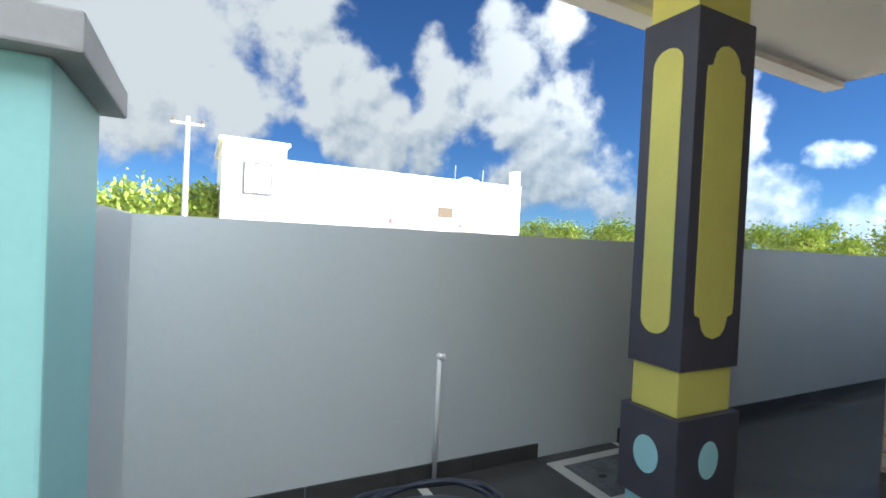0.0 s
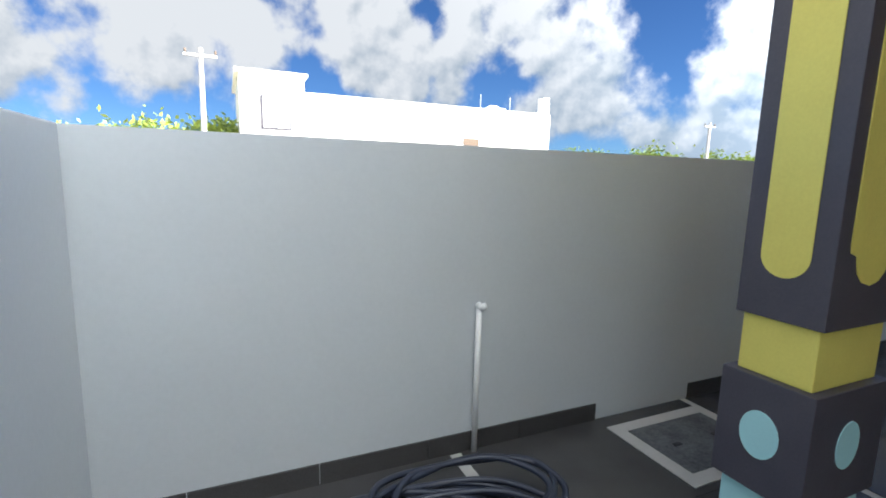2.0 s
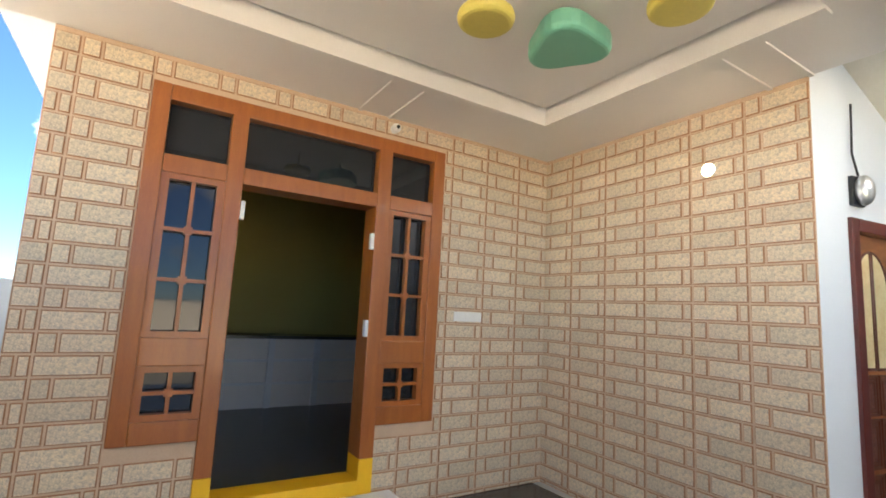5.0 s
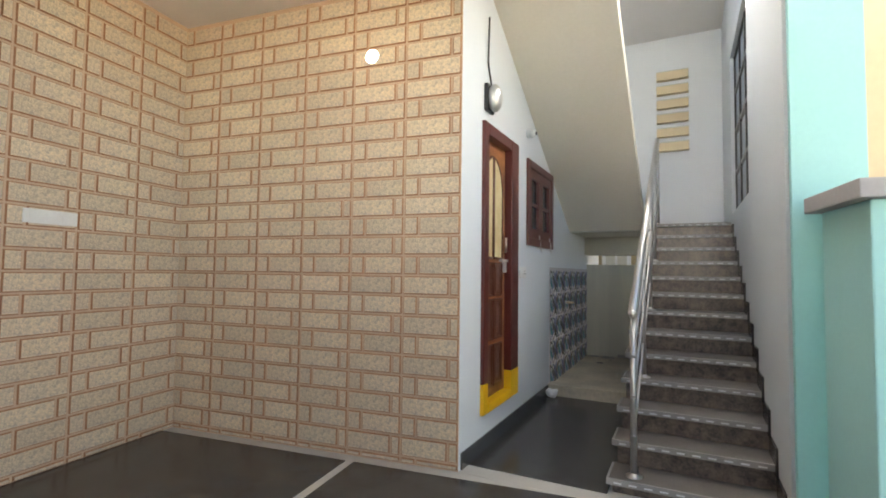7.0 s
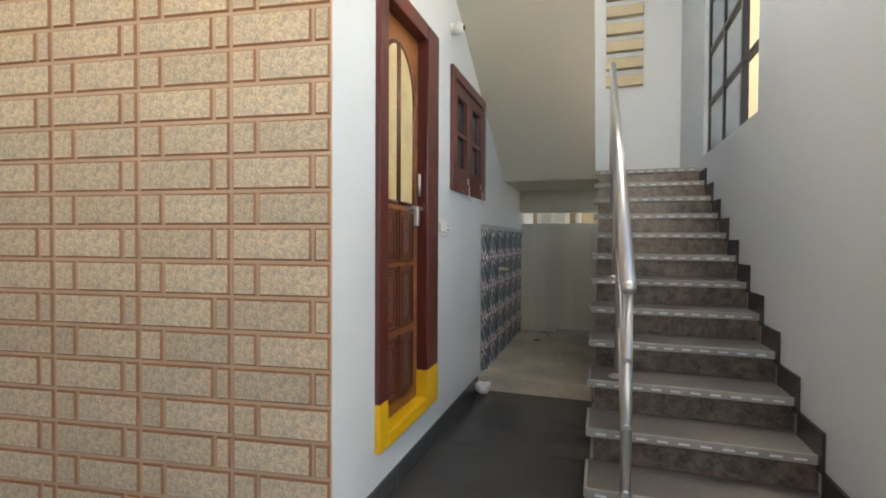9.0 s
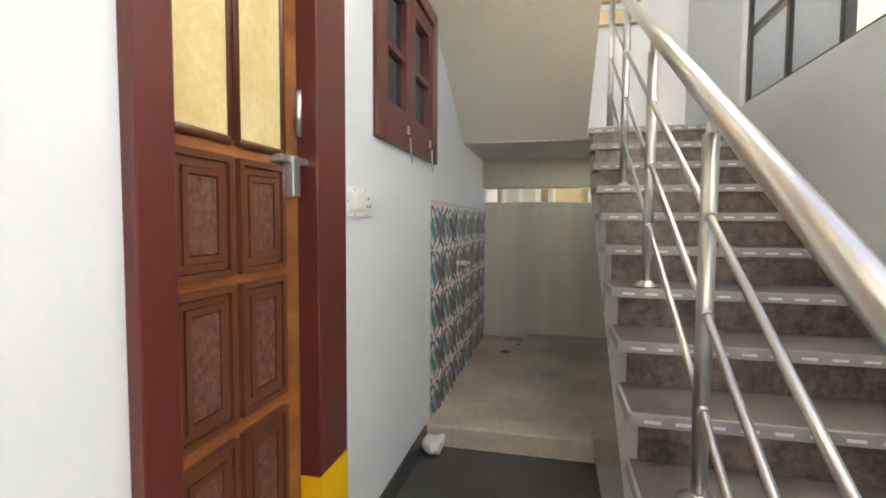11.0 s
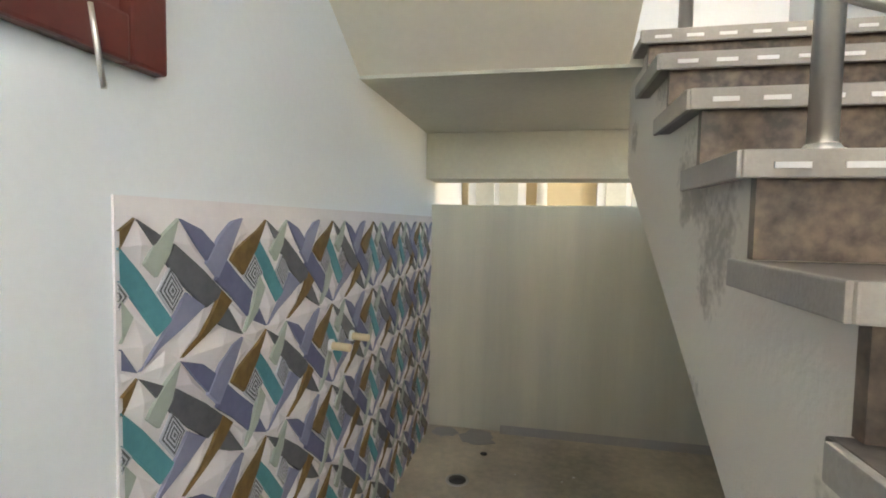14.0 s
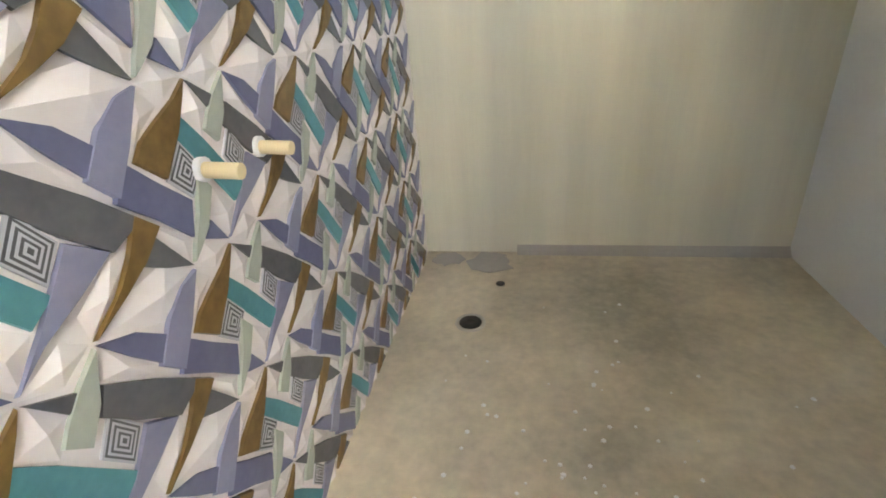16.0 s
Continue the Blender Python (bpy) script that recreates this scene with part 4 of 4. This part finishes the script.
def pole(x, y, h):
    p = thing("power_pole", "grey concrete power pole with a crossarm", "pole", PM, "power poles")
    b = bmesh.new()
    bmesh.ops.create_cone(b, cap_ends=True, segments=10, radius1=0.2, radius2=0.13, depth=h, matrix=Matrix.Translation((x, y, h / 2)))
    part("shaft", b, CAPCON, p)
    part("crossarm", B(x - 0.9, y - 0.08, h - 0.5, x + 0.9, y + 0.08, h - 0.35), CAPCON, p)
    for k in (-0.8, 0, 0.8):
        part("insulator", tube(bmesh.new(), (x + k, y, h - 0.35), (x + k, y, h - 0.1), 0.06, 8), BARK, p)


pole(3.35, -35.6, 8.5)
pole(-48.5, -42.0, 8.2)


def tree(x, y, h, seed):
    rng = random.Random(seed)
    t = thing("tree", "leafy green tree in the distance", "tree", PM @ Matrix.Translation((x, y, -0.12)), "distant trees")
    b = bmesh.new()
    bmesh.ops.create_cone(b, cap_ends=True, segments=8, radius1=h * 0.035, radius2=h * 0.015, depth=h * 0.6, matrix=Matrix.Translation((0, 0, h * 0.3)))
    tips = []
    for k in range(6):
        a = k * 1.05 + rng.random()
        tip = Vector((math.cos(a) * h * 0.3, math.sin(a) * h * 0.3, h * (0.35 + 0.45 * rng.random())))
        tube(b, (0, 0, h * (0.35 + 0.04 * k)), tip, h * 0.010, 6)
        tips.append(tip)
    part("trunk", b, BARK, t)
    pts, faces = [], []
    tips.append(Vector((0, 0, h * 0.85)))
    for tip in tips:
        for k in range(220):
            d = Vector((rng.gauss(0, 1), rng.gauss(0, 1), rng.gauss(0, 0.7))) * h * 0.15
            c, s = tip + d, h * (0.03 + 0.03 * rng.random())
            u = Vector((rng.gauss(0, 1), rng.gauss(0, 1), rng.gauss(0, 1))).normalized()
            w2 = u.orthogonal().normalized()
            i = len(pts)
            pts += [c - u * s, c + w2 * s * 0.5, c + u * s, c - w2 * s * 0.5]
            faces.append((i, i + 1, i + 2, i + 3))
    me = bpy.data.meshes.new("crown")
    me.from_pydata(pts, [], faces)
    me.materials.append(LEAF)
    cr = new("crown", me)
    cr.parent = t


rng = random.Random(5)
for k in range(40):
    a = radians(196 + k * 2.5 + rng.random() * 2)
    d = 62 + rng.random() * 22
    if 232 < math.degrees(a) < 262:
        d += 12
    tree(d * math.cos(a), d * math.sin(a), 4.6 + rng.random() * 2.2, k)
tree(6.6, -38, 4.6, 91)
tree(2.6, -40, 4.9, 92)
# neighbour seen over the back wall; its unseen height is added to shade the gap
nb = thing("neighbour_house", "cream neighbour house with a door and windows", "house")
part("wall", B(-3, 5.4, 0, 4.5, 5.8, 8), CREAM, nb)
part("door", B(-0.40, 5.35, 0.2, -0.02, 5.4, 2.3), MAROON, nb, "dark red door")
for x in (0.06, 1.02):
    w = part("window", B(x, 5.34, 0.9, x + 0.44, 5.395, 1.95), MARBLE, nb, "white framed window")
    for k in range(2):
        part("pane", B(x + 0.06 + k * 0.18, 5.33, 1.0, x + 0.20 + k * 0.18, 5.345, 1.85), CEMENT, w)
part("downpipe", tube(bmesh.new(), (0.62, 5.36, 0.0), (0.62, 5.36, 5.5), 0.04), PVC, nb, "pale rain pipe")
part("pilaster", B(1.60, 5.33, 0, 1.80, 5.4, 8), PINK, nb, "pink pilaster")
# ---- clouds ----
cl = bpy.data.materials.new("cloud_sky")
cl.use_nodes = True
nt = cl.node_tree
nt.nodes.clear()
tc = nt.nodes.new("ShaderNodeTexCoord")
mp = nt.nodes.new("ShaderNodeMapping")
mp.inputs["Scale"].default_value = (1 / 300, 1 / 300, 1 / 300)
nt.links.new(tc.outputs["Object"], mp.inputs[0])


def sky_math(op, a, b=None, c=None):
    n = nt.nodes.new("ShaderNodeMath")
    n.operation = op
    for i, v in enumerate((a, b, c)):
        if isinstance(v, (int, float)):
            n.inputs[i].default_value = v
        elif v is not None:
            nt.links.new(v, n.inputs[i])
    return n.outputs[0]


def sky_noise(vec, scale, detail, rough=0.55):
    n = nt.nodes.new("ShaderNodeTexNoise")
    n.inputs["Scale"].default_value, n.inputs["Detail"].default_value, n.inputs["Roughness"].default_value = scale, detail, rough
    nt.links.new(vec, n.inputs["Vector"])
    return n.outputs["Fac"]


nrm = nt.nodes.new("ShaderNodeVectorMath")
nrm.operation = "NORMALIZE"
nt.links.new(mp.outputs[0], nrm.inputs[0])
sep = nt.nodes.new("ShaderNodeSeparateXYZ")
nt.links.new(nrm.outputs[0], sep.inputs[0])
azim = sky_math("ARCTAN2", sep.outputs[1], sep.outputs[0])
elev = sky_math("ARCSINE", sep.outputs[2])
# cumulus heaps: azimuth, elevation, half width, half height, in degrees
# the broad heaps at 128, 60, 20 and 40 are unseen, added fill light
HEAPS = [(-78, 19, 17, 13), (-92, 19, 9, 9), (-100, 14, 8, 6), (-107, 15, 4, 9), (-117, 17, 9, 11), (-121, 9, 9, 6), (-137, 13, 5.5, 10),
         (-139, 5, 12, 5), (-148, 10, 3, 2), (-60, 10, 12, 8), (-150, 4, 4, 4), (-175, 18, 14, 9), (150, 12, 20, 8), (128, 28, 46, 28), (60, 26, 60, 26), (20, 34, 70, 22), (40, 66, 150, 22), (-30, 16, 18, 11)]
field = None
for ca, ce, ra, re in HEAPS:
    u = sky_math("DIVIDE", sky_math("SUBTRACT", azim, radians(ca)), radians(ra))
    v = sky_math("DIVIDE", sky_math("SUBTRACT", elev, radians(ce)), radians(re))
    one = sky_math("SUBTRACT", 1.0, sky_math("ADD", sky_math("MULTIPLY", u, u), sky_math("MULTIPLY", v, v)))
    field = one if field is None else sky_math("SMOOTH_MAX", field, one, 0.15)
field = sky_math("MAXIMUM", field, -0.9)
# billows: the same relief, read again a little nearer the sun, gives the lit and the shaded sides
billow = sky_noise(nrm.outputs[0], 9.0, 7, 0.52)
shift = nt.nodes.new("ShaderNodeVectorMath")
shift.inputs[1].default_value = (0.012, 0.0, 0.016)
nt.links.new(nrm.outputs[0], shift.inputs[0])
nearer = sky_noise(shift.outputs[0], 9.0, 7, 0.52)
high = sky_noise(nrm.outputs[0], 3.0, 4)
edge = sky_math("ADD", sky_math("MULTIPLY", field, 0.55), sky_math("MULTIPLY", sky_math("SUBTRACT", billow, 0.5), 1.9))
edge = sky_math("ADD", edge, sky_math("MULTIPLY", sky_math("SUBTRACT", high, 0.5), 0.6))
cover = nt.nodes.new("ShaderNodeMapRange")
cover.interpolation_type = "SMOOTHSTEP"
cover.inputs[1].default_value, cover.inputs[2].default_value = 0.0, 0.34
nt.links.new(edge, cover.inputs[0])
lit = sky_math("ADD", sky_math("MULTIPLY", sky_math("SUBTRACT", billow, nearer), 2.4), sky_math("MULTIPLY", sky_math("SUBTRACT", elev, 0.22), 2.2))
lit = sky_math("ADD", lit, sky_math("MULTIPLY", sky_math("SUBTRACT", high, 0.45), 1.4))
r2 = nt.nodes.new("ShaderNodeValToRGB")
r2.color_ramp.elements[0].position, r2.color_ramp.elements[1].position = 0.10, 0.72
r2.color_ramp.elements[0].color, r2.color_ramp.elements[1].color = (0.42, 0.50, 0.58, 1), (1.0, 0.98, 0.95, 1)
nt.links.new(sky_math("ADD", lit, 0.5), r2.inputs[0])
em = nt.nodes.new("ShaderNodeEmission")
# clouds are brightest round the sun; this glow is raised to fill the shaded porch
toward = nt.nodes.new("ShaderNodeVectorMath")
toward.operation = "DOT_PRODUCT"
toward.inputs[1].default_value = (math.cos(SUN_AZ) * math.cos(SUN_EL), math.sin(SUN_AZ) * math.cos(SUN_EL), math.sin(SUN_EL))
nt.links.new(nrm.outputs[0], toward.inputs[0])
near_sun = sky_math("MULTIPLY_ADD", toward.outputs["Value"], 0.5, 0.5)
nt.links.new(sky_math("MULTIPLY_ADD", sky_math("POWER", near_sun, 8.0), 5.5, 0.24), em.inputs["Strength"])
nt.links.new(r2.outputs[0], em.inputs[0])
tr = nt.nodes.new("ShaderNodeBsdfTransparent")
tr.inputs[0].default_value = (0.115, 0.165, 0.235, 1)
mx = nt.nodes.new("ShaderNodeMixShader")
nt.links.new(cover.outputs[0], mx.inputs[0])
nt.links.new(tr.outputs[0], mx.inputs[1])
nt.links.new(em.outputs[0], mx.inputs[2])
ou = nt.nodes.new("ShaderNodeOutputMaterial")
nt.links.new(mx.outputs[0], ou.inputs[0])
dome = bmesh.new()
bmesh.ops.create_uvsphere(dome, u_segments=48, v_segments=24, radius=300)
bmesh.ops.delete(dome, geom=[v for v in dome.verts if v.co.z < -20], context="VERTS")
for f in dome.faces:
    f.smooth = True
dm = solid("backdrop", dome, cl, "bright cumulus clouds in a blue sky, with unseen heaps added as fill light", "sky")
dm.visible_shadow = False

# ---- floor slabs and wall tiles, piece by piece ----


def slab_mesh(w, d):
    return mesh_of("slab", B(0, 0, -0.02, w, d, 0.0, 0.0), GRANITE)


fl = bpy.data.objects["floor"]
west_cols = [(-6.2, -4.4), (-4.4, -2.6), (-2.6, -0.74)]
south_cols, north_cols = [(-0.68, 1.12), (1.19, 2.6), (2.6, 4.2)], [(-0.68, 0.72), (0.79, 2.2), (2.2, 4.2)]
rows_y = [(BW, -4.5), (-4.5, -3.78), (-3.70, -2.4), (-2.4, -1.2), (-1.2, -0.10)]
for y0, y1 in rows_y:
    for x0, x1 in west_cols + (south_cols if y1 < -3.7 else north_cols):
        o = new("slab", slab_mesh(x1 - x0 - 0.003, y1 - y0 - 0.003))
        o.parent = fl
        o.location = (x0, y0, 0.0)
o = new("inlay", mesh_of("inlay", B(1.115, -3.783, -0.02, 1.195, -3.697, 0.001), INLAY))
o.parent = fl
pf = bpy.data.objects["passage_floor_bed"]
sp2 = mesh_of("slab", B(0, 0, -0.02, 0.868, 1.0, 0.0), GRANITE)
for k in range(2):
    o = new("slab", sp2)
    o.parent = pf
    o.location = (0.0, 0.13 + k * 1.003, 0.0)


def block_mesh(w, h):
    """A stone-look block with a brown chamfered rim."""
    bm = bmesh.new()
    c, d = 0.007, 0.009
    lo = [bm.verts.new(p) for p in ((0, 0, 0), (w, 0, 0), (w, 0, h), (0, 0, h))]
    hi = [bm.verts.new(p) for p in ((c, -d, c), (w - c, -d, c), (w - c, -d, h - c), (c, -d, h - c))]
    bm.faces.new(hi)
    for i in range(4):
        f = bm.faces.new((lo[i], lo[(i + 1) % 4], hi[(i + 1) % 4], hi[i]))
        f.material_index = 1
    return mesh_of("block", bm, BLOCK, JOINT)


MODW, ROWH, ROW0 = 0.396, 0.1306, 0.039
GAP, NARROW, WIDE = 0.013, 0.058, 0.094      # joint strip, the two widths of short block
cache = {}


def lay(wall, m, length, height, holes):
    """Modules of one long and one short block, which change sides from row to row."""
    for k in range(-1, 26):
        z = ROW0 + ROWH * k
        za = max(z + GAP / 2, 0.002)
        h = min(z + ROWH - GAP / 2, height) - za
        if h < 0.02:
            continue
        cuts = [(a, b) for a, b, z0, z1 in holes if za + h > z0 + 0.03 and za < z1 - 0.03]
        u = length
        while u > 0:
            lo = u - MODW
            joint = u - NARROW - GAP if k % 2 == 0 else lo + WIDE + GAP
            for p, q in ((lo + GAP / 2, joint - GAP / 2), (joint + GAP / 2, u - GAP / 2)):
                spans = [(max(p, 0.003), q)]
                for ca, cb in cuts:
                    spans = [s for a, b in spans for s in ((a, min(b, ca)), (max(a, cb), b)) if s[1] - s[0] > 0.016]
                for a, b in spans:
                    if b - a < 0.016:
                        continue
                    key = (round(b - a, 3), round(h, 3))
                    if key not in cache:
                        cache[key] = block_mesh(*key)
                    o = new("block", cache[key])
                    o.parent = wall
                    o.matrix_local = m @ Matrix.Translation((a, 0, za))
            u = lo


lay(bpy.data.objects["wall_north"], Matrix.Translation((AX, 0, 0)), -AX, CEIL - 0.01, [])
lay(bpy.data.objects["wall_west"], Matrix.Translation((AX, AEND, 0)) @ Matrix.Rotation(math.pi / 2, 4, "Z"), -AEND, CEIL - 0.01,
    [(-3.565 - AEND, -1.275 - AEND, 0.65, 3.01), (-3.035 - AEND, -1.815 - AEND, -0.1, 0.70)])
